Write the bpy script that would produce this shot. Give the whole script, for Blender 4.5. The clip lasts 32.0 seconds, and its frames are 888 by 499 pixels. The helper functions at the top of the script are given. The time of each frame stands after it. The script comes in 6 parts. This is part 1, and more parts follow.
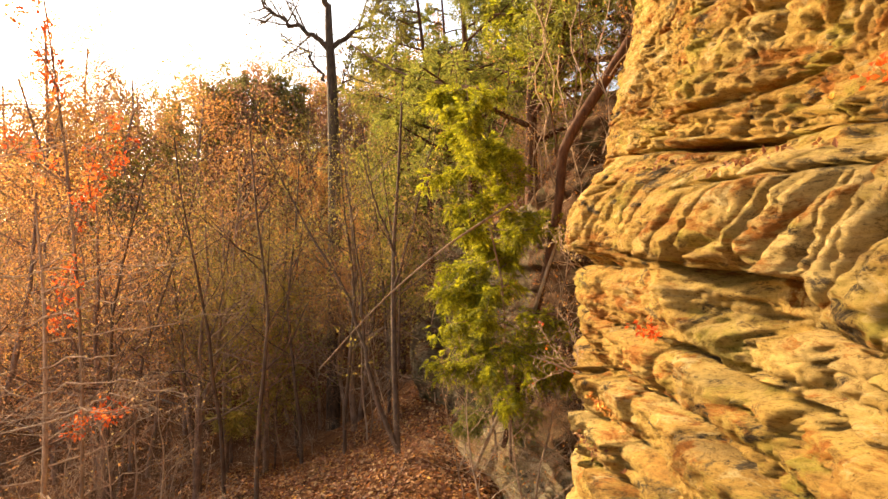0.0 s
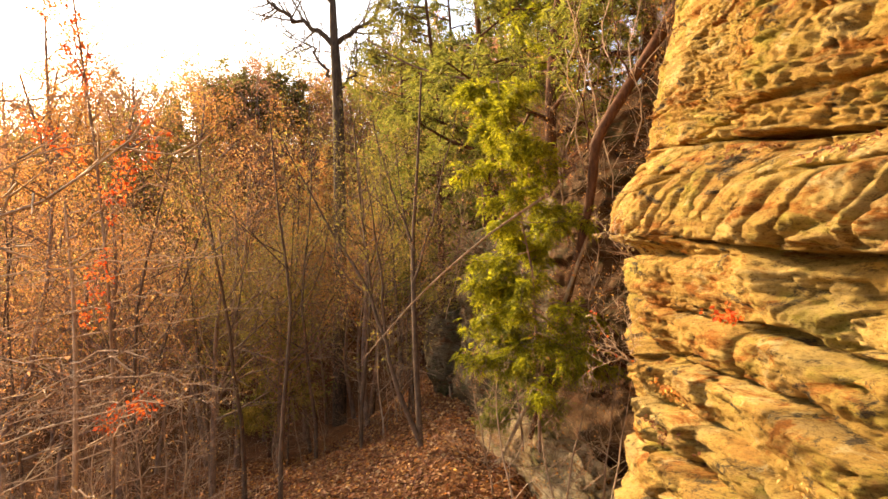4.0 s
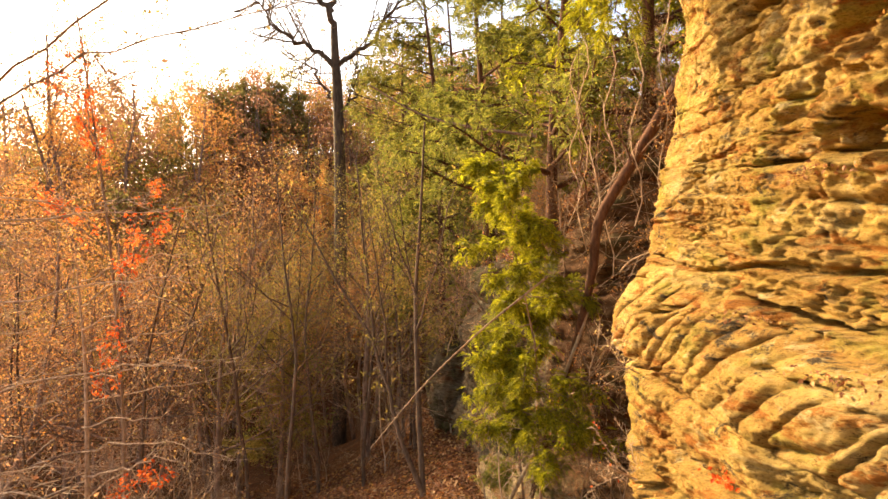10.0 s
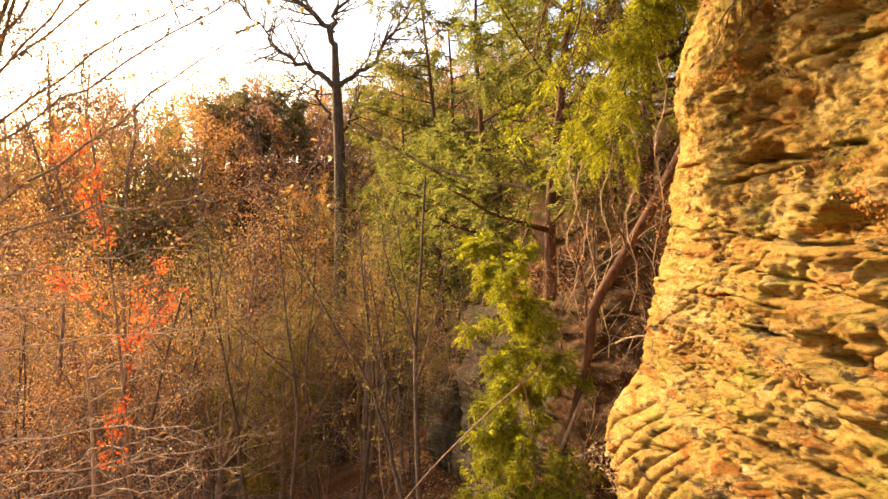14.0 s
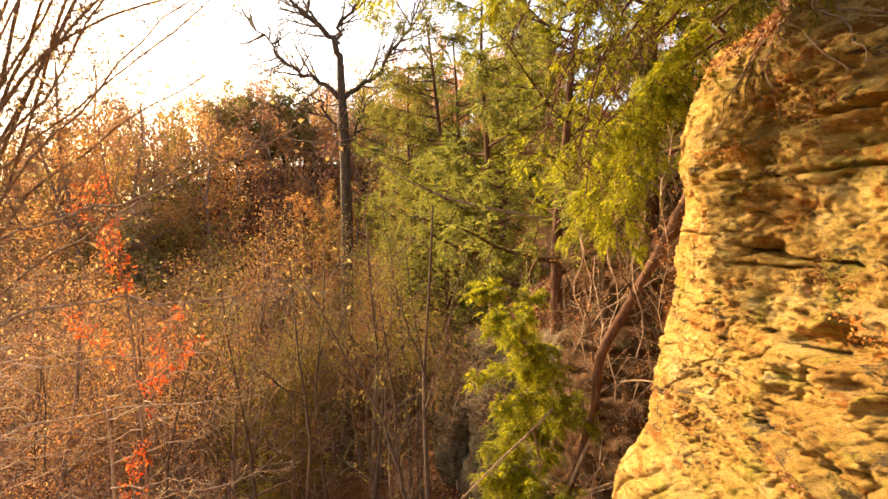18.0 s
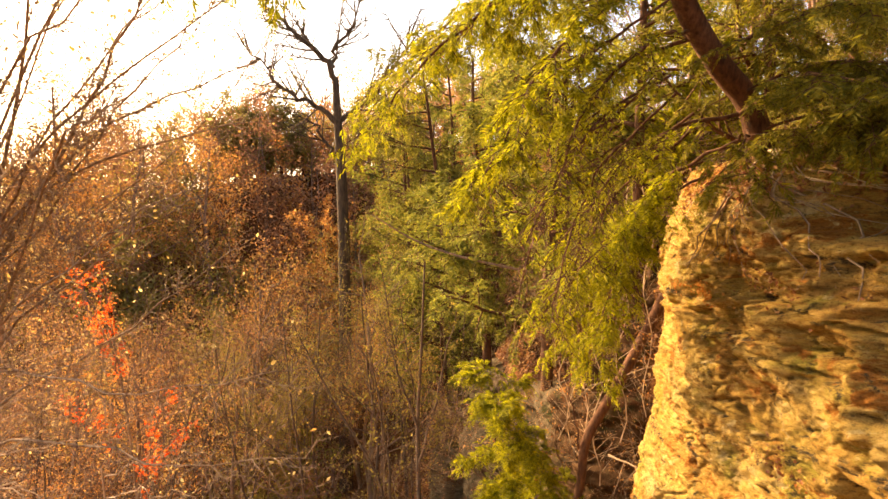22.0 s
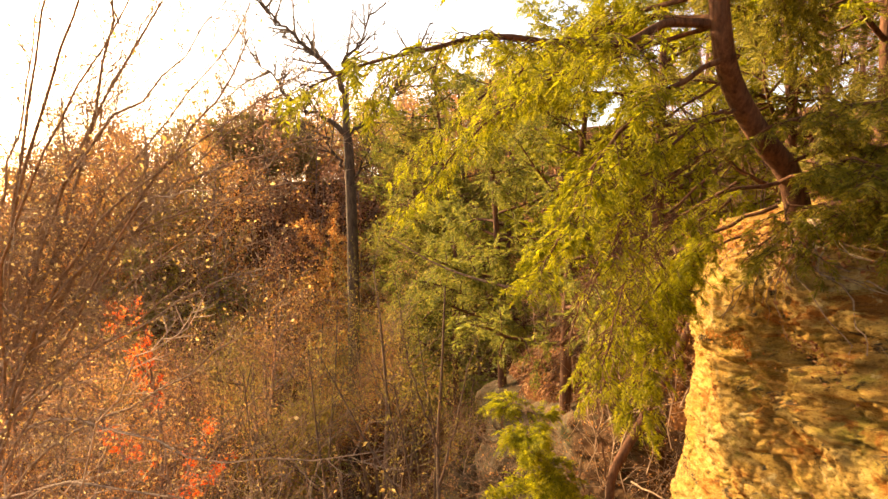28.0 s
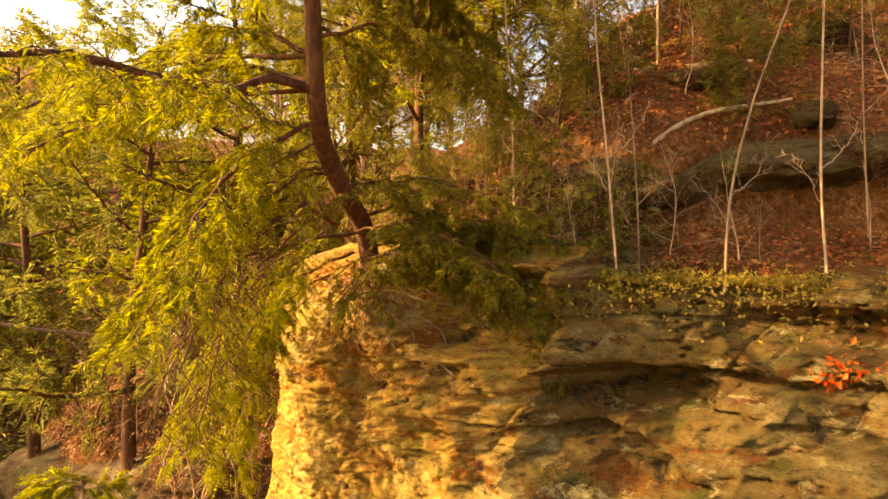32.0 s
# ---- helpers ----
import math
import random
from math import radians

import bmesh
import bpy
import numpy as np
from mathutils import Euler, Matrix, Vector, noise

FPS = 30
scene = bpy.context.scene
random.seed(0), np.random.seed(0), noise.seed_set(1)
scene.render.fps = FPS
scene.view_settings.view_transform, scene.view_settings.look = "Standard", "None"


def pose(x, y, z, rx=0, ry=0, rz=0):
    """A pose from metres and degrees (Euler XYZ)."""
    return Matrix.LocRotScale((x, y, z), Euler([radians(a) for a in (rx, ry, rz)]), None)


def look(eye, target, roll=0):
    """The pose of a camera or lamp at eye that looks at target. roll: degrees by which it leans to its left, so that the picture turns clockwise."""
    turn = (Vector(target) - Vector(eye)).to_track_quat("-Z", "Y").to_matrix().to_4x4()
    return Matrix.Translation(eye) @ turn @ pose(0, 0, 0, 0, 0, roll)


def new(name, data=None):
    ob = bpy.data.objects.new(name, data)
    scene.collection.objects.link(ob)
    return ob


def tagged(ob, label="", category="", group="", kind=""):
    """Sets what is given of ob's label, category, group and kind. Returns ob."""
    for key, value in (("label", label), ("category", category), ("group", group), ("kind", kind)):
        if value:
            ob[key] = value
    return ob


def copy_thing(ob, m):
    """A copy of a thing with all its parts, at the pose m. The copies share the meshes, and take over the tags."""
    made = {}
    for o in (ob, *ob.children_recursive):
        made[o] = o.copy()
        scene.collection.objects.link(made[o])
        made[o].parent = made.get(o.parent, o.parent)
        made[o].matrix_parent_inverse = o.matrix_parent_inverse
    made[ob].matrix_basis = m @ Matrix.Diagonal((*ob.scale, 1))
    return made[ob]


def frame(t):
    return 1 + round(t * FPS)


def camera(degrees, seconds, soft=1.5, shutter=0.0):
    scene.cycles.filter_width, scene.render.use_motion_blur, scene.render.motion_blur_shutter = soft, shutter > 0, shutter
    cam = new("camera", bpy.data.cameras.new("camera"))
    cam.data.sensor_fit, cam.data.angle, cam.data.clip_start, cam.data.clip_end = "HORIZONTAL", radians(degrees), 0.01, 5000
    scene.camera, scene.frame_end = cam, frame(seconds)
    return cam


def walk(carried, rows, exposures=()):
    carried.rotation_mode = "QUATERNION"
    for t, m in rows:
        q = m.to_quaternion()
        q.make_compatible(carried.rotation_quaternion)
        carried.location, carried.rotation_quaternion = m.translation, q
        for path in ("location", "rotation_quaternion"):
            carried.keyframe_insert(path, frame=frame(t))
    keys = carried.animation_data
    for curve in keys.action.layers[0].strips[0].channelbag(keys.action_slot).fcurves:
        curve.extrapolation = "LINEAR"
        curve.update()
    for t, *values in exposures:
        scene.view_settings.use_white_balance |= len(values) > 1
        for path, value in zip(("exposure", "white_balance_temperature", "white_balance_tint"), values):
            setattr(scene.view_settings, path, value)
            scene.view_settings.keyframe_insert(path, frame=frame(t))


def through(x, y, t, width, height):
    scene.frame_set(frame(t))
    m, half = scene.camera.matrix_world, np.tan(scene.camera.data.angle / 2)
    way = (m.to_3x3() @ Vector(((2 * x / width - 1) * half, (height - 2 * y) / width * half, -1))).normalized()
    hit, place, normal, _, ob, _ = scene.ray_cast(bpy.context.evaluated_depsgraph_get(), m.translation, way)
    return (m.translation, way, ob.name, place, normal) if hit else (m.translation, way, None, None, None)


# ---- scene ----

cam = camera(78.1, 32.0, soft=1.5)
PATH = [
    (0.0, (1.19, 1.199, 7.659), (1.083, 3.196, 7.655), -0.02),
    (0.5, (1.155, 1.199, 7.665), (1.05, 3.196, 7.657), -0.01),
    (1.0, (1.089, 1.201, 7.64), (0.986, 3.198, 7.632), -0.11),
    (1.5, (1.017, 1.185, 7.612), (0.916, 3.182, 7.605), -0.11),
    (2.0, (0.919, 1.166, 7.607), (0.819, 3.163, 7.598), -0.2),
    (2.5, (0.782, 1.121, 7.599), (0.687, 3.119, 7.587), -0.19),
    (3.0, (0.649, 1.101, 7.575), (0.557, 3.099, 7.564), -0.09),
    (3.5, (0.536, 1.09, 7.575), (0.447, 3.088, 7.562), -0.18),
    (5.5, (0.258, 1.106, 7.6), (0.175, 3.104, 7.581), -0.17),
    (6.0, (0.255, 1.115, 7.662), (0.171, 3.113, 7.641), -0.27),
    (6.5, (0.264, 1.094, 7.849), (0.181, 3.092, 7.827), -0.27),
    (7.0, (0.274, 1.068, 8.06), (0.191, 3.066, 8.037), -0.17),
    (7.5, (0.275, 1.029, 8.231), (0.196, 3.027, 8.207), -0.06),
    (8.0, (0.291, 0.991, 8.386), (0.215, 2.989, 8.364), 0.04),
    (8.5, (0.282, 0.932, 8.552), (0.208, 2.931, 8.529), 0.05),
    (9.0, (0.281, 0.902, 8.742), (0.207, 2.9, 8.719), 0.05),
    (9.5, (0.284, 0.861, 8.95), (0.208, 2.859, 8.926), -0.06),
    (10.0, (0.291, 0.813, 9.141), (0.213, 2.812, 9.12), 0.04),
    (10.5, (0.285, 0.742, 9.348), (0.209, 2.74, 9.325), 0.14),
    (11.0, (0.312, 0.714, 9.572), (0.233, 2.713, 9.548), 0.14),
    (11.5, (0.328, 0.696, 9.788), (0.249, 2.694, 9.764), 0.14),
    (12.0, (0.313, 0.667, 9.992), (0.235, 2.665, 9.97), 0.24),
    (12.5, (0.287, 0.644, 10.222), (0.212, 2.642, 10.198), 0.25),
    (13.0, (0.267, 0.618, 10.454), (0.192, 2.617, 10.428), 0.25),
    (13.5, (0.265, 0.607, 10.692), (0.192, 2.605, 10.658), 0.35),
    (14.0, (0.28, 0.579, 10.959), (0.205, 2.578, 10.92), 0.35),
    (14.5, (0.314, 0.547, 11.258), (0.232, 2.545, 11.212), 0.13),
    (15.0, (0.355, 0.529, 11.568), (0.269, 2.526, 11.511), 0.03),
    (15.5, (0.363, 0.501, 11.826), (0.276, 2.498, 11.763), 0.03),
    (17.5, (0.235, 0.374, 12.118), (0.148, 2.371, 12.053), -0.07),
    (18.0, (0.169, 0.333, 12.147), (0.079, 2.33, 12.082), 0.02),
    (18.5, (0.12, 0.299, 12.245), (0.033, 2.296, 12.176), -0.17),
    (19.0, (0.136, 0.283, 12.506), (0.05, 2.28, 12.429), -0.37),
    (19.5, (0.136, 0.303, 12.818), (0.063, 2.3, 12.734), -0.45),
    (20.0, (0.207, 0.294, 13.097), (0.127, 2.29, 13.012), -0.56),
    (20.5, (0.299, 0.299, 13.379), (0.211, 2.295, 13.287), -0.48),
    (21.0, (0.368, 0.298, 13.675), (0.278, 2.294, 13.579), -0.58),
    (21.5, (0.426, 0.269, 13.971), (0.335, 2.265, 13.876), -0.48),
    (22.0, (0.477, 0.22, 14.224), (0.384, 2.216, 14.133), -0.38),
    (22.5, (0.511, 0.17, 14.485), (0.42, 2.166, 14.396), -0.38),
    (23.0, (0.555, 0.129, 14.771), (0.466, 2.125, 14.675), -0.38),
    (23.5, (0.608, 0.094, 14.959), (0.516, 2.09, 14.863), -0.38),
    (24.0, (0.629, 0.063, 15.034), (0.537, 2.059, 14.939), -0.38),
    (24.5, (0.62, 0.041, 15.044), (0.527, 2.037, 14.952), -0.28),
    (25.0, (0.564, 0.005, 15.051), (0.47, 2.001, 14.96), -0.29),
    (25.5, (0.482, -0.008, 15.044), (0.39, 1.988, 14.954), -0.38),
    (27.5, (-0.08, -0.115, 15.03), (-0.167, 1.881, 14.94), -0.27),
    (28.0, (-0.264, -0.121, 15.062), (-0.348, 1.875, 14.971), -0.27),
    (28.5, (-0.446, -0.109, 15.068), (-0.528, 1.887, 14.974), -0.36),
    (29.0, (-0.573, -0.097, 15.071), (-0.654, 1.899, 14.977), -0.36),
    (29.5, (-0.636, -0.082, 15.071), (-0.72, 1.914, 14.983), -0.37),
    (30.0, (-0.688, -0.08, 15.073), (-0.77, 1.917, 15.02), -0.06),
    (30.5, (-0.708, -0.043, 15.13), (-0.66, 1.956, 15.1), -0.01),
    (31.0, (-0.723, 0.015, 15.199), (-0.31, 1.972, 15.188), 0.29),
    (31.5, (-0.671, 0.098, 15.322), (0.248, 1.874, 15.312), 0.47),
    (32.0, (-0.647, 0.206, 15.446), (0.677, 1.705, 15.425), 0.79),
]

walk(cam, [(t, look(e, g, r)) for t, e, g, r in PATH], exposures=[(0, 1.84, 7800, 11), (12, 1.86, 7900, 11), (18, 1.86, 8200, 12), (23, 1.9, 9300, 16), (29.5, 1.9, 9300, 15), (31, 1.82, 9800, 13), (32, 1.98, 12000, 12)])

# ---- light ----
SUN_AZ, SUN_EL = radians(-56), radians(25)
world = bpy.data.worlds.new("sky")
scene.world = world
world.use_nodes = True
wt = world.node_tree
sky = wt.nodes.new("ShaderNodeTexSky")
sky.sky_type = 'NISHITA'
sky.sun_disc = False
sky.sun_elevation = SUN_EL
sky.sun_rotation = SUN_AZ
sky.dust_density = 3.0
wt.nodes["Background"].inputs["Strength"].default_value = 0.15
wt.links.new(sky.outputs["Color"], wt.nodes["Background"].inputs["Color"])
sun = new("sun", bpy.data.lights.new("sun", 'SUN'))
sun.data.energy = 4.3
sun.data.angle = radians(0.6)
sun.data.color = (1.0, 0.83, 0.58)
SUN_DIR = Vector((math.sin(SUN_AZ) * math.cos(SUN_EL), math.cos(SUN_AZ) * math.cos(SUN_EL), math.sin(SUN_EL)))
sun.matrix_world = look(SUN_DIR * 50, (0, 0, 0))

# ---- numeric helpers ----
rng = np.random.default_rng(7)


def _hash(ix, iy, iz, seed):
    h = (ix * 374761393 + iy * 668265263 + iz * 2147483647 + seed * 974634777) & 0xFFFFFFFF
    h = ((h ^ (h >> 13)) * 1274126177) & 0xFFFFFFFF
    h = ((h ^ (h >> 16)) * 2246822519) & 0xFFFFFFFF
    return ((h ^ (h >> 15)) & 0xFFFF) / 65535.0


def vnoise(x, y, z, seed=0):
    """Value noise, -1 to 1, on arrays."""
    x, y, z = np.broadcast_arrays(np.asarray(x, float), np.asarray(y, float), np.asarray(z, float))
    fx, fy, fz = np.floor(x), np.floor(y), np.floor(z)
    ix, iy, iz = fx.astype(np.int64), fy.astype(np.int64), fz.astype(np.int64)
    u, v, w = x - fx, y - fy, z - fz
    u, v, w = u * u * (3 - 2 * u), v * v * (3 - 2 * v), w * w * (3 - 2 * w)
    out = 0
    for a in (0, 1):
        for b in (0, 1):
            for c in (0, 1):
                k = (u if a else 1 - u) * (v if b else 1 - v) * (w if c else 1 - w)
                out = out + k * _hash(ix + a, iy + b, iz + c, seed)
    return out * 2 - 1


def fbm(x, y, z, octaves=4, seed=0, gain=0.5):
    total, amp = 0, 1.0
    for i in range(octaves):
        total = total + amp * vnoise(x * 2 ** i, y * 2 ** i, z * 2 ** i, seed + i)
        amp *= gain
    return total


def step(a, b, x):
    k = np.clip((np.asarray(x, float) - a) / (b - a), 0, 1)
    return k * k * (3 - 2 * k)


def mesh_from(name, V, F, smooth=True):
    """A mesh from an array of corners and an array of faces, all with the same number of corners."""
    V, F = np.asarray(V, np.float32), np.asarray(F, np.int32)
    me = bpy.data.meshes.new(name)
    me.vertices.add(len(V))
    me.vertices.foreach_set("co", V.ravel())
    me.loops.add(F.size)
    me.loops.foreach_set("vertex_index", F.ravel())
    me.polygons.add(len(F))
    me.polygons.foreach_set("loop_start", np.arange(0, F.size, F.shape[1], dtype=np.int32))
    me.update(calc_edges=True)
    me.polygons.foreach_set("use_smooth", np.full(len(F), smooth))
    return me


def thing(name, label, category, group="", kind="", at=(0, 0, 0)):
    ob = new(name)
    ob.location = at
    return tagged(ob, label, category, group, kind)


def part(name, me, material, parent=None, label=""):
    ob = new(name, me)
    if not me.materials:
        me.materials.append(material)
    ob.parent = parent
    return tagged(ob, label)


def stuff(name, me, material, parent):
    return tagged(part(name, me, material, parent), kind="stuff")


def grid_faces(n, m):
    """Quads of a grid of n rows with m corners each."""
    i = np.arange(n - 1)[:, None] * m + np.arange(m - 1)[None]
    return np.stack([i, i + 1, i + m + 1, i + m], -1).reshape(-1, 4)


def tubes(paths, sides=6):
    """Corners and quads of tubes; each path is (points (n,3), radii (n,))."""
    Vs, Fs, base = [], [], 0
    ang = np.linspace(0, 2 * math.pi, sides, endpoint=False)
    for P, R in paths:
        P, R = np.asarray(P, float), np.asarray(R, float)
        n = len(P)
        T = np.gradient(P, axis=0)
        T /= np.linalg.norm(T, axis=1)[:, None] + 1e-9
        up = np.array([0.31, 0.87, 0.17]) if abs(T[0, 2]) > 0.8 else np.array([0.05, 0.02, 1.0])
        A = np.cross(T, up)
        A /= np.linalg.norm(A, axis=1)[:, None] + 1e-9
        B = np.cross(T, A)
        ring = P[:, None] + R[:, None, None] * (np.cos(ang)[None, :, None] * A[:, None] + np.sin(ang)[None, :, None] * B[:, None])
        Vs.append(ring.reshape(-1, 3))
        i = np.arange(n - 1)[:, None] * sides + np.arange(sides)[None]
        j = np.arange(n - 1)[:, None] * sides + (np.arange(sides)[None] + 1) % sides
        Fs.append(np.stack([i, j, j + sides, i + sides], -1).reshape(-1, 4) + base)
        base += n * sides
    return np.concatenate(Vs), np.concatenate(Fs)


def unit(A):
    return A / (np.linalg.norm(A, axis=-1, keepdims=True) + 1e-9)


def leaves(P, D, N, length, width):
    """Diamond leaves folded along the midrib: at points P, along D, with normals near N."""
    P, D = np.asarray(P, float), unit(np.asarray(D, float))
    S = unit(np.cross(D, N))
    N2 = np.cross(S, D)
    L, W = np.broadcast_to(length, len(P))[:, None], np.broadcast_to(width, len(P))[:, None]
    V = np.stack([P, P + D * L * 0.45 + S * W * 0.5 + N2 * W * 0.18, P + D * L - N2 * L * 0.06, P + D * L * 0.45 - S * W * 0.5 + N2 * W * 0.18], 1)
    F = np.arange(len(P) * 4).reshape(-1, 4)
    return V.reshape(-1, 3), F


# ---- materials ----
def material(name):
    m = bpy.data.materials.new(name)
    m.use_nodes = True
    return m, m.node_tree, m.node_tree.nodes["Principled BSDF"]


def ramp(nt, fac, stops):
    n = nt.nodes.new("ShaderNodeValToRGB")
    e = n.color_ramp.elements
    while len(e) < len(stops):
        e.new(0.5)
    for k, (p, c) in zip(e, stops):
        k.position, k.color = p, (*c, 1)
    nt.links.new(fac, n.inputs["Fac"])
    return n.outputs["Color"]


def noise_tex(nt, scale, detail=5, rough=0.6, stretch=(1, 1, 1), distort=0.0):
    co = nt.nodes.new("ShaderNodeNewGeometry")
    mp = nt.nodes.new("ShaderNodeMapping")
    mp.inputs["Scale"].default_value = stretch
    nt.links.new(co.outputs["Position"], mp.inputs["Vector"])
    n = nt.nodes.new("ShaderNodeTexNoise")
    n.inputs["Scale"].default_value, n.inputs["Detail"].default_value = scale, detail
    n.inputs["Roughness"].default_value, n.inputs["Distortion"].default_value = rough, distort
    nt.links.new(mp.outputs["Vector"], n.inputs["Vector"])
    return n.outputs["Fac"]


def mixed(nt, fac, a, b, kind='MIX'):
    n = nt.nodes.new("ShaderNodeMix")
    n.data_type, n.blend_type = 'RGBA', kind
    if isinstance(fac, float):
        n.inputs["Factor"].default_value = fac
    else:
        nt.links.new(fac, n.inputs["Factor"])
    nt.links.new(a, n.inputs[6])
    nt.links.new(b, n.inputs[7])
    return n.outputs[2]


def bump(nt, bsdf, height, strength, distance):
    b = nt.nodes.new("ShaderNodeBump")
    b.inputs["Strength"].default_value, b.inputs["Distance"].default_value = strength, distance
    nt.links.new(height, b.inputs["Height"])
    nt.links.new(b.outputs["Normal"], bsdf.inputs["Normal"])


def grey_of(nt, fac, lo, hi):
    return ramp(nt, fac, [(lo, (0, 0, 0)), (hi, (1, 1, 1))])


def paint(nt, rgb):
    n = nt.nodes.new("ShaderNodeRGB")
    n.outputs[0].default_value = (*rgb, 1)
    return n.outputs[0]


def sandstone(name, light, dark, stain, moss, crust=(0.07, 0.05, 0.03), cream=(0.5, 0.375, 0.19)):
    """Weathered bedded sandstone: strata, iron stains, pale scars, moss and a dark crust with ragged edges."""
    m, nt, b = material(name)
    strata = noise_tex(nt, 1.0, 7, 0.68, (0.45, 0.45, 7.0), 0.6)
    big = noise_tex(nt, 0.5, 6, 0.62, (1, 1, 1.7), 0.4)
    col = ramp(nt, strata, [(0.3, dark), (0.42, stain), (0.5, light), (0.58, tuple(min(1, c * 1.2) for c in light)), (0.66, cream), (0.74, stain)])
    zone = ramp(nt, big, [(0.34, tuple(c * 0.7 for c in stain)), (0.44, stain), (0.53, light), (0.64, cream)])
    col = mixed(nt, 0.5, col, zone)
    green = noise_tex(nt, 1.1, 8, 0.7, (1, 1, 1.4), 0.3)
    col = mixed(nt, grey_of(nt, green, 0.53, 0.64), col, paint(nt, moss))
    iron = noise_tex(nt, 1.4, 10, 0.74, (0.8, 0.8, 2.4), 0.7)
    col = mixed(nt, grey_of(nt, iron, 0.535, 0.6), col, paint(nt, (stain[0] * 0.85, stain[1] * 0.62, stain[2] * 0.5)))
    scar = noise_tex(nt, 2.3, 10, 0.74, (1, 1, 1.5), 0.5)
    col = mixed(nt, grey_of(nt, scar, 0.575, 0.63), col, paint(nt, cream))
    black = noise_tex(nt, 1.9, 11, 0.78, (1, 1, 1.8), 0.6)
    col = mixed(nt, grey_of(nt, black, 0.545, 0.61), col, paint(nt, crust))
    dirt = noise_tex(nt, 5.0, 10, 0.8, (1, 1, 2.4), 0.4)
    col = mixed(nt, 0.75, col, ramp(nt, dirt, [(0.36, (0.3, 0.22, 0.16)), (0.45, (0.9, 0.86, 0.8)), (0.6, (1.25, 1.25, 1.22))]), 'MULTIPLY')
    fine = noise_tex(nt, 26, 10, 0.8, (1, 1, 1.5), 0.3)
    col = mixed(nt, 0.8, col, ramp(nt, fine, [(0.37, (0.24, 0.19, 0.14)), (0.46, (0.95, 0.94, 0.92)), (0.66, (1.3, 1.29, 1.24))]), 'MULTIPLY')
    nt.links.new(col, b.inputs["Base Color"])
    b.inputs["Roughness"].default_value = 0.93
    b.inputs["Specular IOR Level"].default_value = 0.12
    lines = noise_tex(nt, 3.0, 9, 0.75, (1, 1, 9.0), 0.8)
    bump(nt, b, mixed(nt, 0.3, mixed(nt, 0.3, fine, dirt), lines), 1.0, 0.11)
    return m


def leaf_mat(name, stops, through=0.5):
    m, nt, b = material(name)
    g = nt.nodes.new("ShaderNodeNewGeometry")
    col = ramp(nt, g.outputs["Random Per Island"], stops)
    nt.links.new(col, b.inputs["Base Color"])
    b.inputs["Roughness"].default_value = 0.6
    b.inputs["Specular IOR Level"].default_value = 0.25
    tr = nt.nodes.new("ShaderNodeBsdfTranslucent")
    nt.links.new(col, tr.inputs["Color"])
    mx = nt.nodes.new("ShaderNodeMixShader")
    mx.inputs["Fac"].default_value = through
    nt.links.new(b.outputs["BSDF"], mx.inputs[1])
    nt.links.new(tr.outputs["BSDF"], mx.inputs[2])
    nt.links.new(mx.outputs["Shader"], nt.nodes["Material Output"].inputs["Surface"])
    return m


def bark(name, dark, light, scale=9.0):
    m, nt, b = material(name)
    n = noise_tex(nt, scale, 6, 0.7, (1, 1, 0.25))
    col = ramp(nt, n, [(0.32, dark), (0.6, light), (0.75, tuple(min(1, c * 1.3) for c in light))])
    nt.links.new(col, b.inputs["Base Color"])
    b.inputs["Roughness"].default_value = 0.9
    b.inputs["Specular IOR Level"].default_value = 0.2
    bump(nt, b, n, 0.8, 0.02)
    return m


def litter(name):
    m, nt, b = material(name)
    fine = noise_tex(nt, 11, 7, 0.75)
    mid = noise_tex(nt, 0.5, 5, 0.65)
    col = ramp(nt, fine, [(0.3, (0.035, 0.016, 0.007)), (0.45, (0.12, 0.05, 0.02)), (0.58, (0.22, 0.10, 0.04)), (0.72, (0.34, 0.2, 0.1))])
    tint = ramp(nt, mid, [(0.35, (0.55, 0.5, 0.4)), (0.6, (1, 0.9, 0.8)), (0.72, (0.75, 0.85, 0.5))])
    nt.links.new(mixed(nt, 1.0, col, tint, 'MULTIPLY'), b.inputs["Base Color"])
    b.inputs["Roughness"].default_value = 0.95
    b.inputs["Specular IOR Level"].default_value = 0.1
    bump(nt, b, fine, 0.9, 0.05)
    return m


ROCK = sandstone("sandstone_gold", (0.4, 0.262, 0.076), (0.12, 0.072, 0.028), (0.33, 0.175, 0.047), (0.29, 0.228, 0.048), cream=(0.47, 0.35, 0.165))
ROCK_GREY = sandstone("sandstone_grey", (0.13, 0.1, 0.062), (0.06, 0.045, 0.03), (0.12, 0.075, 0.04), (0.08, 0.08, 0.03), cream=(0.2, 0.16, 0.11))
# brown stone for the gully wall, darkened to carry the gully's shade
ROCK_GULLY_SHADED = sandstone("sandstone_brown_shaded", (0.09, 0.048, 0.024), (0.04, 0.022, 0.012), (0.1, 0.045, 0.018), (0.06, 0.05, 0.02), (0.03, 0.018, 0.01), (0.13, 0.08, 0.045))
# grey-green mottled stone, also darkened for the trees' shade on the upper wall
ROCK_WALL_SHADED = sandstone("sandstone_olive_shaded", (0.16, 0.108, 0.04), (0.05, 0.035, 0.017), (0.15, 0.08, 0.026), (0.085, 0.078, 0.02), (0.028, 0.021, 0.012), (0.32, 0.26, 0.135))
ROCK_PALE = sandstone("sandstone_pale", (0.33, 0.26, 0.16), (0.18, 0.13, 0.08), (0.3, 0.2, 0.1), (0.18, 0.17, 0.06), cream=(0.42, 0.35, 0.24))
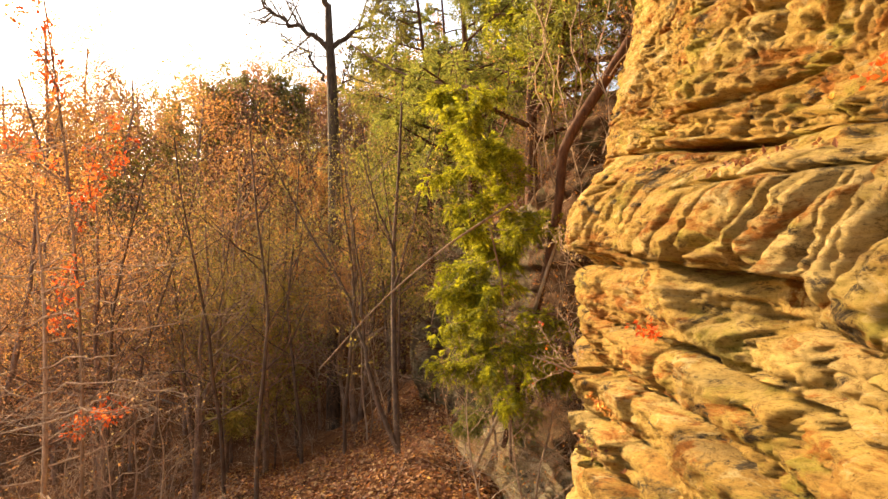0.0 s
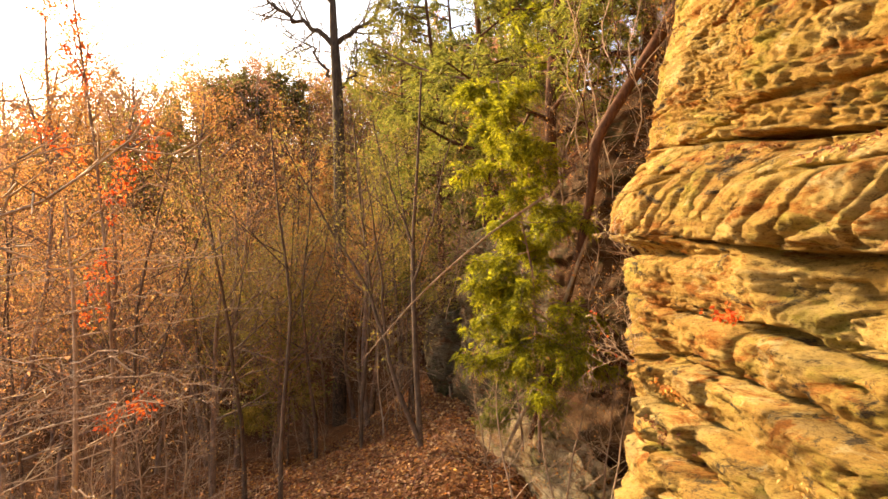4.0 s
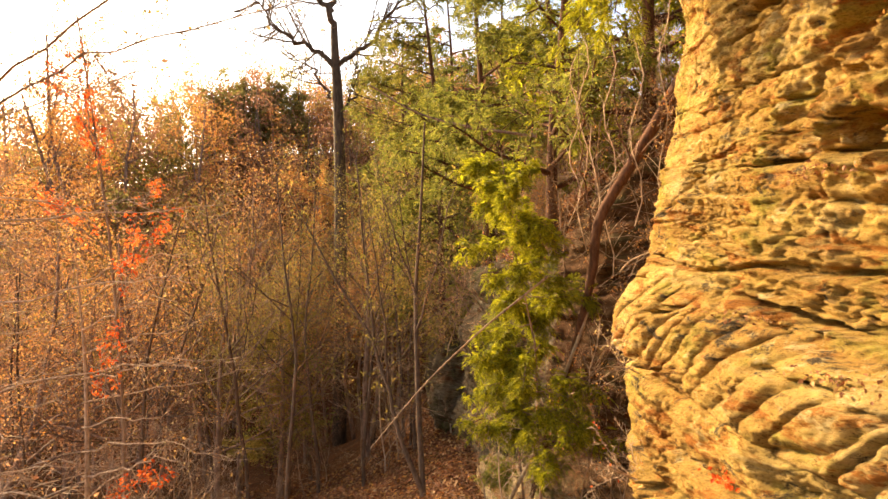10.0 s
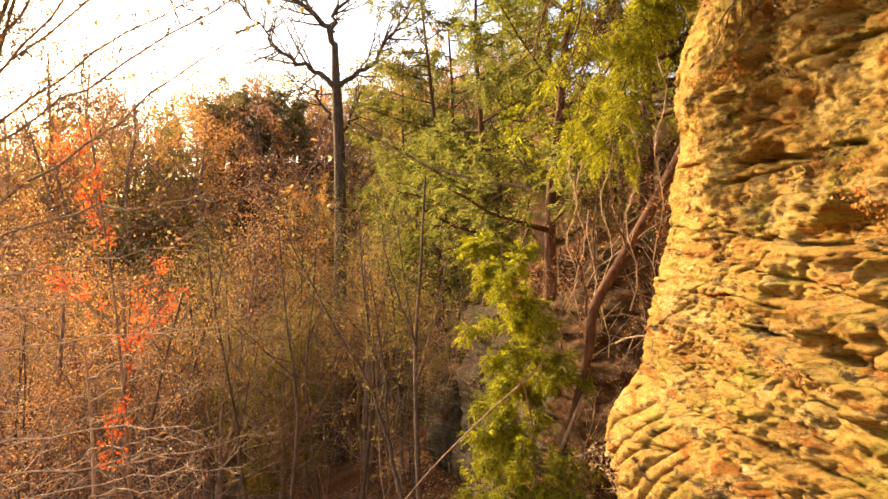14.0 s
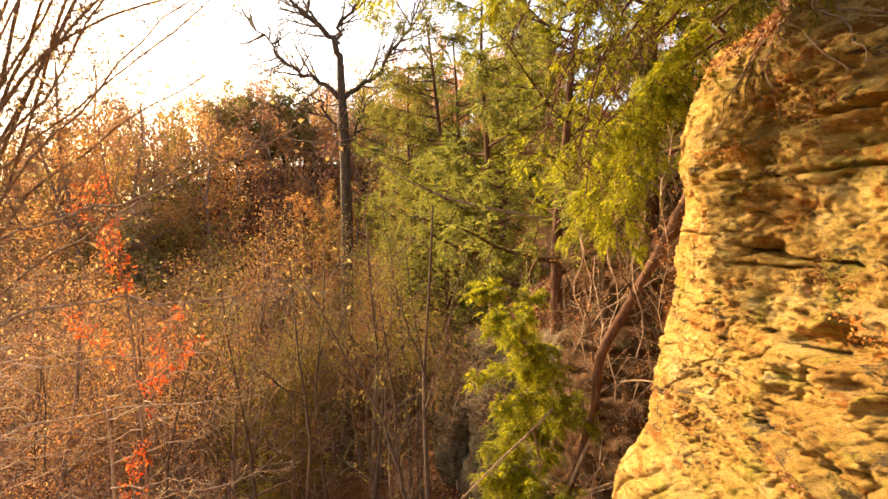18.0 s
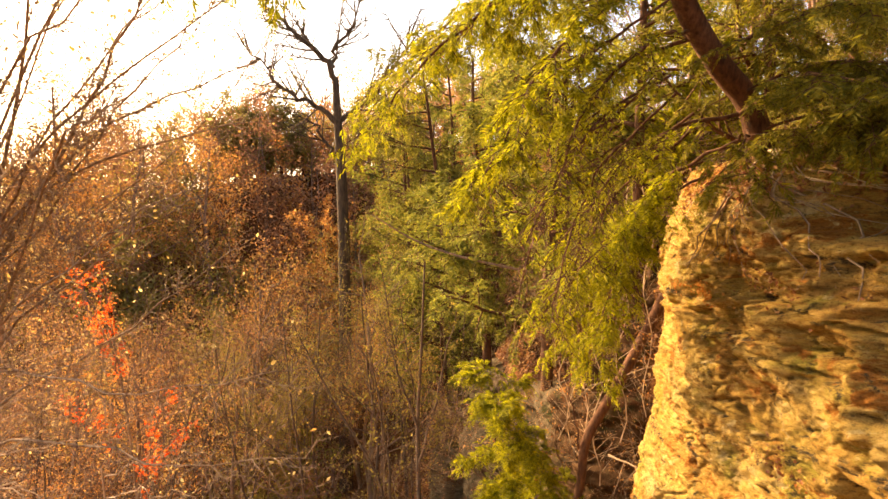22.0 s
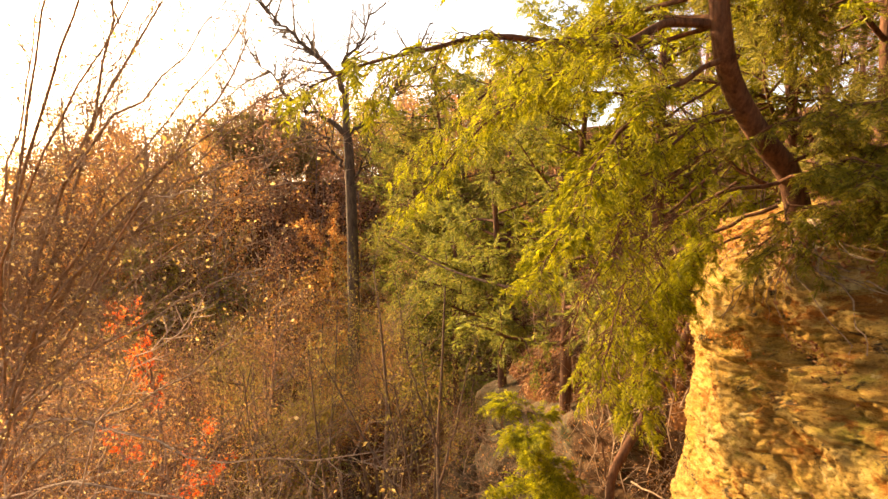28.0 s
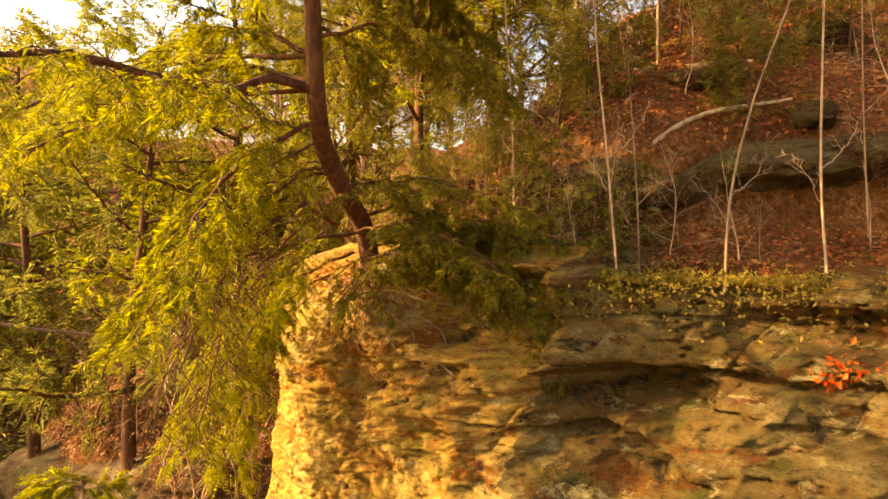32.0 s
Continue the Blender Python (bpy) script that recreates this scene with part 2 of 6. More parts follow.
# mossy stone, darkened to stand in for the shade of the bank's hollows
ROCK_MOSS_SHADED = sandstone("sandstone_mossy_shaded", (0.1, 0.075, 0.035), (0.05, 0.035, 0.02), (0.1, 0.055, 0.025), (0.09, 0.09, 0.018), (0.025, 0.018, 0.01), (0.16, 0.12, 0.06))
LITTER = litter("leaf_litter")
BARK = bark("bark_dark", (0.085, 0.052, 0.036), (0.28, 0.175, 0.12))
BARK_GREY = bark("bark_grey", (0.1, 0.062, 0.04), (0.32, 0.21, 0.135))
BARK_RED = bark("bark_hemlock", (0.04, 0.018, 0.01), (0.14, 0.062, 0.032), 14)
BARK_OAK = bark("bark_oak", (0.03, 0.019, 0.012), (0.12, 0.075, 0.045), 5)
BARK_BROWN = bark("bark_brown", (0.045, 0.028, 0.019), (0.16, 0.1, 0.065))
TWIG = bark("twig_pale", (0.2, 0.125, 0.08), (0.5, 0.345, 0.225), 20)
DEAD = bark("deadwood", (0.16, 0.11, 0.07), (0.45, 0.33, 0.21), 12)
L_RED = leaf_mat("leaf_red", [(0, (0.55, 0.06, 0.015)), (0.5, (0.7, 0.13, 0.03)), (1, (0.72, 0.24, 0.05))], 0.6)
L_ORANGE = leaf_mat("leaf_orange", [(0, (0.45, 0.15, 0.04)), (0.5, (0.6, 0.26, 0.07)), (1, (0.65, 0.4, 0.13))], 0.65)
L_YELLOW = leaf_mat("leaf_yellow", [(0, (0.5, 0.27, 0.07)), (0.5, (0.62, 0.42, 0.14)), (1, (0.68, 0.54, 0.25))], 0.6)
L_BROWN = leaf_mat("leaf_brown", [(0, (0.28, 0.12, 0.06)), (0.5, (0.36, 0.165, 0.085)), (1, (0.45, 0.24, 0.125))], 0.68)
L_OLIVE = leaf_mat("leaf_olive", [(0, (0.2, 0.16, 0.035)), (0.5, (0.32, 0.25, 0.05)), (1, (0.45, 0.3, 0.07))], 0.6)
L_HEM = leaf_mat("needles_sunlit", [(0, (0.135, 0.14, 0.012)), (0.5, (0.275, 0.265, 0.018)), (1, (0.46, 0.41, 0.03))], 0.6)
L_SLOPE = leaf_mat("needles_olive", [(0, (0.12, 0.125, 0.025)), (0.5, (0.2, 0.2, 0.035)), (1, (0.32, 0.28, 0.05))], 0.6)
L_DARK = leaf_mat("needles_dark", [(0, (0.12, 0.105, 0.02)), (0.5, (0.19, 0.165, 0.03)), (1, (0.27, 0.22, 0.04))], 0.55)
# shaded counterpart of the sunlit hemlock needles
L_HEM_SHADED = leaf_mat("needles_shaded", [(0, (0.11, 0.105, 0.015)), (0.5, (0.2, 0.18, 0.02)), (1, (0.33, 0.27, 0.03))], 0.55)
L_FAR = leaf_mat("far_needles", [(0, (0.17, 0.14, 0.04)), (0.5, (0.26, 0.21, 0.06)), (1, (0.34, 0.28, 0.09))], 0.6)
L_RUST = leaf_mat("fallen_leaves_red", [(0, (0.14, 0.03, 0.012)), (0.5, (0.3, 0.07, 0.022)), (1, (0.44, 0.17, 0.055))], 0.3)
L_FLOOR = leaf_mat("fallen_leaves", [(0, (0.12, 0.04, 0.018)), (0.4, (0.25, 0.09, 0.035)), (0.8, (0.36, 0.165, 0.06)), (1, (0.48, 0.3, 0.14))], 0.25)


# ---- ground ----
RIM_Y = [-12, 1.9, 2.9, 3.9, 4.9, 5.8, 9.4, 10.2, 11.2, 12.4, 14, 17, 20, 24, 30, 40, 60]
RIM_X = [8.2, 7.35, 6.65, 6.0, 5.5, 5.4, 5.3, 7.5, 9.0, 8.0, 5.0, 3.4, 1.8, 1.4, 2.6, 6.0, 14]
RIM_Z = [15.2, 15.3, 15.2, 15.1, 15.2, 15.3, 15.2, 14.6, 14.6, 14.4, 12.6, 9.6, 9.0, 8.6, 8.0, 7.0, 6]


def ground_z(x, y):
    x, y = np.asarray(x, float), np.asarray(y, float)
    r = np.hypot(x, y)
    az = np.degrees(np.arctan2(x, y))
    low = 1.8 + 0.27 * np.clip(x, -14, 0) - 0.2 * (np.clip(y, 11, 45) - 17) * (1 - step(-8, 1, x)) - 0.9 * step(1.5, 3.0, x) * (1 - step(17, 20, y))
    low = low + 0.3 * fbm(x * 0.15, y * 0.15, 0, 3, 5)
    crest = np.interp(az, [-180, -90, -60, -39, -31, -22, -10, -4, 12, 40, 180], [3, 3, 5, 11, 16, 20, 22, 25, 28, 28, 3])
    crest = crest + 1.5 * fbm(x * 0.03, y * 0.03, 0, 2, 9)
    k = step(38, 78, r) * step(-5, 10, y)
    low = low * (1 - k) + crest * k
    edge, rim = np.interp(y, RIM_Y, RIM_X), np.interp(y, RIM_Y, RIM_Z)
    up = rim + 0.8 * np.clip(x - edge - 0.3, 0, 9) + 0.5 * np.clip(x - edge - 9.3, 0, 22) + 0.22 * fbm(x * 0.5, y * 0.5, 0, 3, 11)
    shelf = step(-0.8, 0.4, y) * (1 - step(6.2, 7.4, y))
    up = up + shelf * (1.3 * step(1.6, 2.0, x - edge) - 0.35 * np.clip(x - edge - 0.3, 0, 1.5)) + 0.2 * fbm(y * 0.9, 3.3, 0, 2, 12) * (1 - step(6, 8, y))
    k = step(edge - 0.6, edge + 0.3, x) * (1 - step(45, 62, y))
    return low * (1 - k) + np.maximum(up, low) * k


def build_ground():
    g = np.concatenate([[-3000, -900, -400, -200, -120], np.arange(-90, -26, 4.0), np.arange(-26, -10, 0.8), np.arange(-10, 16, 0.2), np.arange(16, 40, 1.5), np.arange(40, 130, 8.0), [200, 400, 900, 3000]])
    h = np.concatenate([[-3000, -900, -300, -100, -40, -20, -12], np.arange(-8, 34, 0.25), np.arange(34, 130, 2.0), [150, 200, 300, 500, 1000, 3000]])
    X, Y = np.meshgrid(g, h)
    V = np.stack([X, Y, ground_z(X, Y)], -1).reshape(-1, 3)
    ob = part("ground", mesh_from("ground", V, grid_faces(len(h), len(g))), LITTER)
    tagged(ob, "forest floor covered in brown fallen leaves", "ground", kind="structure")


build_ground()

# ---- main cliff ----
ZK = [-1, 4, 5, 6, 6.6, 7.0, 7.45, 7.52, 7.62, 8.2, 8.6, 9.2, 10, 10.5, 11.2, 12.2, 13.2, 13.7, 14.2, 14.7, 15.1, 15.4]
XK = [2.0, 2.3, 2.4, 2.5, 2.6, 2.7, 2.78, 2.7, 2.58, 2.72, 3.0, 3.15, 3.42, 3.42, 3.6, 3.68, 3.84, 3.92, 3.98, 4.12, 4.35, 5.4]
# the recessed upper wall beside the pillar
ZW = [12.7, 13.0, 13.4, 13.9, 14.1, 14.5, 14.8, 15.0, 15.1, 15.2, 15.4]
XW = [3.8, 4.3, 5.0, 5.5, 5.35, 5.6, 5.75, 5.9, 6.3, 7.5, 10]
# bedding cracks: height, depth, half-thickness, slope, start and end along y
CRACKS = [(7.66, 0.34, 0.03, 0.04, 5.3, 10.4), (7.5, 0.25, 0.045, 0.0, 4.2, 5.4), (7.2, 0.2, 0.025, 0.02, 2.5, 4.4),
          (6.86, 0.26, 0.035, 0.01, 3.4, 5.3), (6.42, 0.26, 0.035, 0.02, 4.0, 6.6), (6.3, 0.32, 0.05, -0.03, 6.0, 8.9), (6.95, 0.32, 0.05, 0.1, 5.0, 6.8),
          (8.72, 0.32, 0.03, 0.12, 5.2, 10.0), (8.4, 0.34, 0.035, 0.12, 3.6, 6.6), (8.5, 0.16, 0.02, 0.1, 7.2, 10), (8.05, 0.16, 0.02, 0.0, 3.0, 5.4),
          (8.88, 0.16, 0.04, -0.02, 4.9, 9.8), (8.28, 0.2, 0.045, -0.1, 7.6, 8.8), (9.92, 0.26, 0.04, 0.08, 4.8, 7.2), (11.0, 0.2, 0.025, 0.06, 4.4, 9.9),
          (11.72, 0.26, 0.045, 0.0, 6.2, 8.0), (12.16, 0.22, 0.03, 0.03, 8.2, 9.9), (11.85, 0.3, 0.07, 0.05, 5.6, 7.6), (10.25, 0.12, 0.02, 0.02, 5, 9.8),
          (5.7, 0.28, 0.05, -0.02, 4.0, 9), (9.4, 0.12, 0.025, 0.05, 6.5, 9.8), (13.3, 0.3, 0.06, 0.02, 3.0, 7.0), (10.62, 0.12, 0.02, 0.05, 4.5, 9.6),
          (14.05, 0.25, 0.05, 0.0, -4, 5), (14.5, 0.12, 0.03, 0.02, -4, 5), (13.6, 0.15, 0.04, 0.02, -4, 5), (12.8, 0.12, 0.03, 0.03, 5, 9.5)]


def beds(bed, y, thick, seed):
    """Beds that stand out by different amounts, with crisp lips and a thin groove between."""
    k = bed / thick + 0.9 * vnoise(bed / thick * 0.5, y * 0.06, 0, seed)
    i = np.floor(k)
    f = k - i

    def stand(n):
        return 0.55 * _hash(n.astype(np.int64), n.astype(np.int64) * 0 + 7, n.astype(np.int64) * 0, seed) + 0.45 * (0.5 + 0.5 * vnoise(n * 3.7, y * 0.35, 2, seed + 1))

    a, b = stand(i), stand(i + 1)
    out = a + (b - a) * step(0.86, 1.0, f) + 0.12 * (1 - f)
    groove = np.exp(-(np.minimum(f, 1 - f) / 0.05) ** 2) * step(-0.3, 0.5, vnoise(i * 1.9, y * 0.8, 4, seed + 2))
    return out - 0.5 * groove


def slabs(bed, y, thick, length, seed):
    """Jointed beds: how far each block stands out, its height within the bed, how near its arris and its end joint is."""
    k = bed / thick + 0.9 * vnoise(bed / thick * 0.41, y * 0.07, 0, seed)
    i = np.floor(k).astype(np.int64)
    f = k - i
    span = length * (0.6 + 1.1 * _hash(i, i * 0 + 3, i * 0, seed))
    u = (y + 0.35 * (f - 0.5) * thick + 0.08 * fbm(y * 2.2, bed * 2.5, 1, 2, seed + 3)) / span + 9 * _hash(i, i * 0 + 5, i * 0, seed)
    j = np.floor(u).astype(np.int64)
    g = u - j
    out = 0.6 * _hash(i, j, i * 0 + 1, seed) + 0.4 * _hash(i, i * 0, i * 0 + 2, seed)
    arris = np.minimum(f, 1 - f) * thick
    joint = np.minimum(g, 1 - g) * span + 0.5 * (_hash(i, np.round(u).astype(np.int64), i * 0 + 9, seed) < 0.45)
    return out, f, arris, joint


def groove(d, w):
    return (1 - np.clip(d / w, 0, 1)) ** 2


def blocks(y, z, size_y, size_z, seed):
    """Irregular broken blocks: how far each stands out, and how near a point is to its edge."""
    u, v = y / size_y, z / size_z
    iu, iv = np.floor(u).astype(np.int64), np.floor(v).astype(np.int64)
    d1, d2, who = np.full(u.shape, 9.0), np.full(u.shape, 9.0), np.zeros(u.shape)
    for a in (-1, 0, 1):
        for b in (-1, 0, 1):
            cu, cv = iu + a, iv + b
            h = _hash(cu, cv, cu * 0 + 1, seed)
            d = np.abs(u - cu - h) * 0.9 + np.abs(v - cv - _hash(cu, cv, cu * 0 + 2, seed))
            d = 0.5 * d + 0.5 * np.hypot(u - cu - h, v - cv - _hash(cu, cv, cu * 0 + 2, seed))
            nearer = d < d1
            d2 = np.where(nearer, d1, np.minimum(d2, d))
            who = np.where(nearer, _hash(cu, cv, cu * 0 + 3, seed), who)
            d1 = np.where(nearer, d, d1)
    return who, d2 - d1


def face_x(y, z):
    """How far the cliff's face stands along x, by height and place along it."""
    y, z = np.broadcast_arrays(np.asarray(y, float), np.asarray(z, float))
    warp = 0.10 * fbm(y * 0.45, z * 0.3, 3.1, 3, 21)
    lobe = 0.34 * (1 - step(3.85, 4.3, y)) * step(6.6, 6.9, z) * (1 - step(8.2, 8.8, z)) * (0.75 + 0.25 * np.sin(y * 7))
    x = np.interp(z + warp + lobe, ZK, XK)
    near = 1 - step(5.0, 6.6, y)
    x = x + near * 0.36 * step(8.0, 8.4, z) * (1 - step(9.2, 9.9, z))
    x = x - 0.24 * step(6.2, 8.3, y) * step(7.5, 7.7, z) * (1 - step(8.4, 9.0, z)) - 0.12 * step(6.5, 8.5, y) * (1 - step(7.3, 7.5, z))
    wall = np.interp(z + 0.5 * warp + 0.22 * fbm(y * 0.8, 0, 5, 3, 78) * step(14, 14.8, z), ZW, XW)
    wall = wall + step(13.6, 14.8, z) * np.interp(y, [1.0, 2.0, 3.9, 5.5], [0.9, 0.7, 0.0, -0.3])
    nw = (1 - step(3.7, 4.7, y + 0.3 * fbm(y, z * 1.5, 0, 2, 77))) * step(12.6, 12.9, z)
    x = x * (1 - nw) + np.maximum(wall, 3.0) * nw
    x = x + 0.75 * step(14.0, 14.12, z + 0.1 * fbm(y * 2, 0, 1, 2, 69)) * (1 - step(5.7, 6.5, y)) * step(4.2, 4.7, y) * (1 - step(15.0, 15.2, z))
    # alcove under the golden bulge
    al = step(3.6, 3.9, y + 0.6 * (7.5 - z)) * (1 - step(5.2, 5.5, y)) * step(7.08, 7.2, z) * (1 - step(7.48, 7.54, z))
    x = x + 0.24 * al
    # hole in the upper face, and a hollow under the roots
    x = x + 0.5 * np.clip(1 - ((y - 5.15) / 0.36) ** 2 - ((z - 9.98) / 0.22) ** 2, 0, 1) ** 0.6
    x = x + 0.45 * np.clip(1 - ((y - 7.0) / 0.3) ** 2 - ((z - 11.95) / 0.14) ** 2, 0, 1) ** 0.6
    x = x + 0.45 * np.clip(1 - ((y - 1.9) / 1.1) ** 2 - ((z - 14.55) / 0.25) ** 2, 0, 1) ** 0.6
    x = x + 0.8 * np.clip(1 - ((y - 3.6) / 0.9) ** 2 - ((z - 13.75) / 0.3) ** 2, 0, 1) ** 0.6
    # beds: level below, rising away from the camera in the middle, level again above
    lift = np.interp(z, [7.5, 8.3, 9.2, 10.4], [0.0, 0.15, 0.2, -0.03])
    bed = z - lift * (y - 6) + 0.09 * fbm(y * 0.25, z * 0.3, 7, 2, 31) + 0.02 * fbm(y * 2, z * 2, 7, 2, 32)
    bulge = step(7.56, 7.66, z + lobe) * (1 - step(8.25, 8.5, z - 0.12 * (y - 6))) * step(1.0, 3.0, y + 1.0 * vnoise(y * 0.5, z, 2, 34))
    low = 1 - step(7.35, 7.5, z + lobe)
    thin = np.exp(-((z - 8.78 - 0.2 * (y - 6)) / 0.3) ** 2)
    high = step(9.1, 9.9, z)
    crag = step(9.3, 10.2, z + 0.5 * fbm(y, z, 0, 2, 74)) * (1 - step(13.8, 14.3, z)) * step(-0.5, 0.4, fbm(y * 0.7, z * 0.9, 6, 2, 75) + 0.35 * (7.2 - y))
    calm = 1 - 0.85 * bulge
    x = x + 0.16 * fbm(y * 0.75, z * 0.9, 2, 2, 35) * (0.5 + 0.5 * low + 1.3 * step(11.8, 12.8, z))
    out, f, arris, joint = slabs(bed, y, 0.46, 1.5, 41)
    sheer = calm * (1 - 0.45 * high) * (0.35 + 0.65 * np.maximum(low, step(-0.4, 0.3, fbm(y * 0.35, z * 0.5, 8, 2, 44))))
    x = x - (0.22 + 0.22 * low) * (out - 0.5) * sheer
    x = x + (0.10 + 0.16 * low) * (1 - f) ** 2 * sheer + (0.05 + 0.17 * low) * groove(arris, 0.05) * sheer + 0.13 * groove(joint, 0.035) * calm
    out, f, arris, joint = slabs(bed, y, 0.17, 0.7, 45)
    patchy = (0.1 + 0.9 * step(-0.2, 0.4, fbm(y * 0.5, z * 0.8, 3, 2, 47))) * (1 - 0.35 * high)
    x = x - 0.13 * (out - 0.5) * calm * patchy + 0.05 * (1 - f) * calm * patchy + 0.05 * groove(arris, 0.02) * calm * patchy + 0.05 * groove(joint, 0.02) * calm * patchy
    out, f, arris, joint = slabs(bed, y, 0.075, 0.9, 46)
    x = x - (0.025 + 0.11 * thin + 0.02 * low) * (out - 0.5) * calm + (0.012 + 0.06 * thin) * groove(arris, 0.016) * calm
    # the tall joint
    jy = np.interp(z, [9.6, 10.1, 10.45, 11.0, 11.3], [9.2, 8.6, 7.85, 7.65, 7.66])
    x = x + 0.28 * groove(np.abs(y - jy + 0.04 * fbm(z * 4, 0, 0, 2, 33)), 0.06) * step(9.6, 9.9, z) * (1 - step(11.2, 11.45, z))
    # slanting flutes on the bulge, of uneven depth and spacing
    ph = (y + (z - 7.6) * 1.05 + 0.28 * fbm(y * 0.9, z * 0.7, 1, 2, 51)) * 1.9
    fl = np.abs(ph - np.round(ph)) * 2
    deep = 0.35 + 0.65 * _hash(np.floor(ph + 0.5).astype(np.int64), np.zeros(ph.shape, np.int64), np.zeros(ph.shape, np.int64), 54)
    x = x + bulge * (0.26 * deep * (1 - np.clip(fl, 0, 1)) ** 4 - 0.05)
    ph = (y + (z - 7.6) * 0.85 + 0.3 * fbm(y * 1.6, z * 1.4, 2, 3, 52)) * 6.3
    x = x + bulge * 0.035 * (1 - np.abs(ph - np.round(ph)) * 2) ** 4 * step(-0.4, 0.3, vnoise(y * 1.4, z * 2, 9, 53))
    # fine runnels above the thin beds
    ph = (y + (z - 9.2) * 0.7 + 0.25 * fbm(y * 1.5, z, 2, 3, 55)) * 5.5
    x = x + 0.09 * (1 - np.abs(ph - np.round(ph)) * 2) ** 3 * step(8.95, 9.1, bed) * (1 - step(9.35, 9.6, bed)) * step(-0.5, 0.1, vnoise(y * 0.9, z * 1.4, 2, 57))
    # joints between the bulging blocks near the alcove
    for jy, lean in ((3.95, 0.55), (3.58, 0.4), (3.3, 0.3), (4.45, 0.8), (5.1, 0.9)):
        x = x + 0.2 * groove(np.abs(y - jy + lean * (z - 7.55)), 0.06) * step(7.5, 7.6, z) * (1 - step(7.95, 8.15, z))
    x = np.array(x)
    for cz, dep, half, slope, a, b in CRACKS:
        zz = z - cz - slope * (y - 0.5 * (a + b))
        m = (np.abs(zz) < 0.3) & (y > a - 0.3) & (y < b + 0.3)
        if not m.any():
            continue
        ym = y[m]
        zz = zz[m] - 0.06 * fbm(ym * 1.4, cz, 0, 4, int(cz * 10))
        w = np.maximum(half * (0.7 + 0.8 * vnoise(ym * 1.7, cz, 3, 61)), 0.012)
        x[m] += 1.15 * dep * np.exp(-np.abs(zz / w) ** 4) * step(a - 0.3, a + 0.3, ym) * (1 - step(b - 0.3, b + 0.3, ym))
    # honeycomb holes
    comb = step(-0.1, 0.3, fbm(y * 0.5, z * 0.6, 2, 2, 73) + 0.5 * np.exp(-((z - 9.15) / 0.45) ** 2) * (1 - step(5.2, 6.5, y))) * calm
    pit = vnoise(y * 8, z * 13, 4, 71) + 0.6 * vnoise(y * 17, z * 25, 4, 72)
    x = x + 0.13 * step(0.5, 0.68, pit) * comb
    # broken rock above: ridges, chips and loose plates
    rg = fbm(y * 1.1 + 0.4 * z, z * 2.0, 8, 4, 76)
    x = x - 0.42 * (0.35 - np.minimum(np.abs(rg), 0.7)) * crag
    yw, zw = y + 0.18 * fbm(y * 1.1, z * 1.6, 1, 2, 91) + 0.5 * (z - 9), bed + 0.08 * fbm(y * 2.3, z * 2, 2, 2, 92)
    who, gap = blocks(yw, zw, 0.55, 0.3, 93)
    x = x - (0.15 * (who - 0.5) * step(0.0, 0.03, gap) - 0.05 * np.exp(-(gap / 0.03) ** 2)) * crag
    who, gap = blocks(yw + 3, zw, 0.19, 0.09, 95)
    x = x - (0.05 * (who - 0.5) * step(0.0, 0.08, gap) - 0.02 * np.exp(-(gap / 0.06) ** 2)) * (0.12 + 0.88 * crag) * (0.3 + 0.7 * calm)
    # creases and grain
    crease = np.abs(fbm(y * 0.7 + 0.4 * z, bed * 5.5, 3, 4, 79))
    x = x + 0.05 * np.exp(-(crease / 0.03) ** 2) * calm
    x = x + 0.03 * fbm(y * 6, z * 10, 0, 4, 81, 0.6) * (0.5 + 0.5 * calm) + 0.022 * fbm(y * 17, z * 24, 0, 3, 82)
    return x


CORNER = 9.5


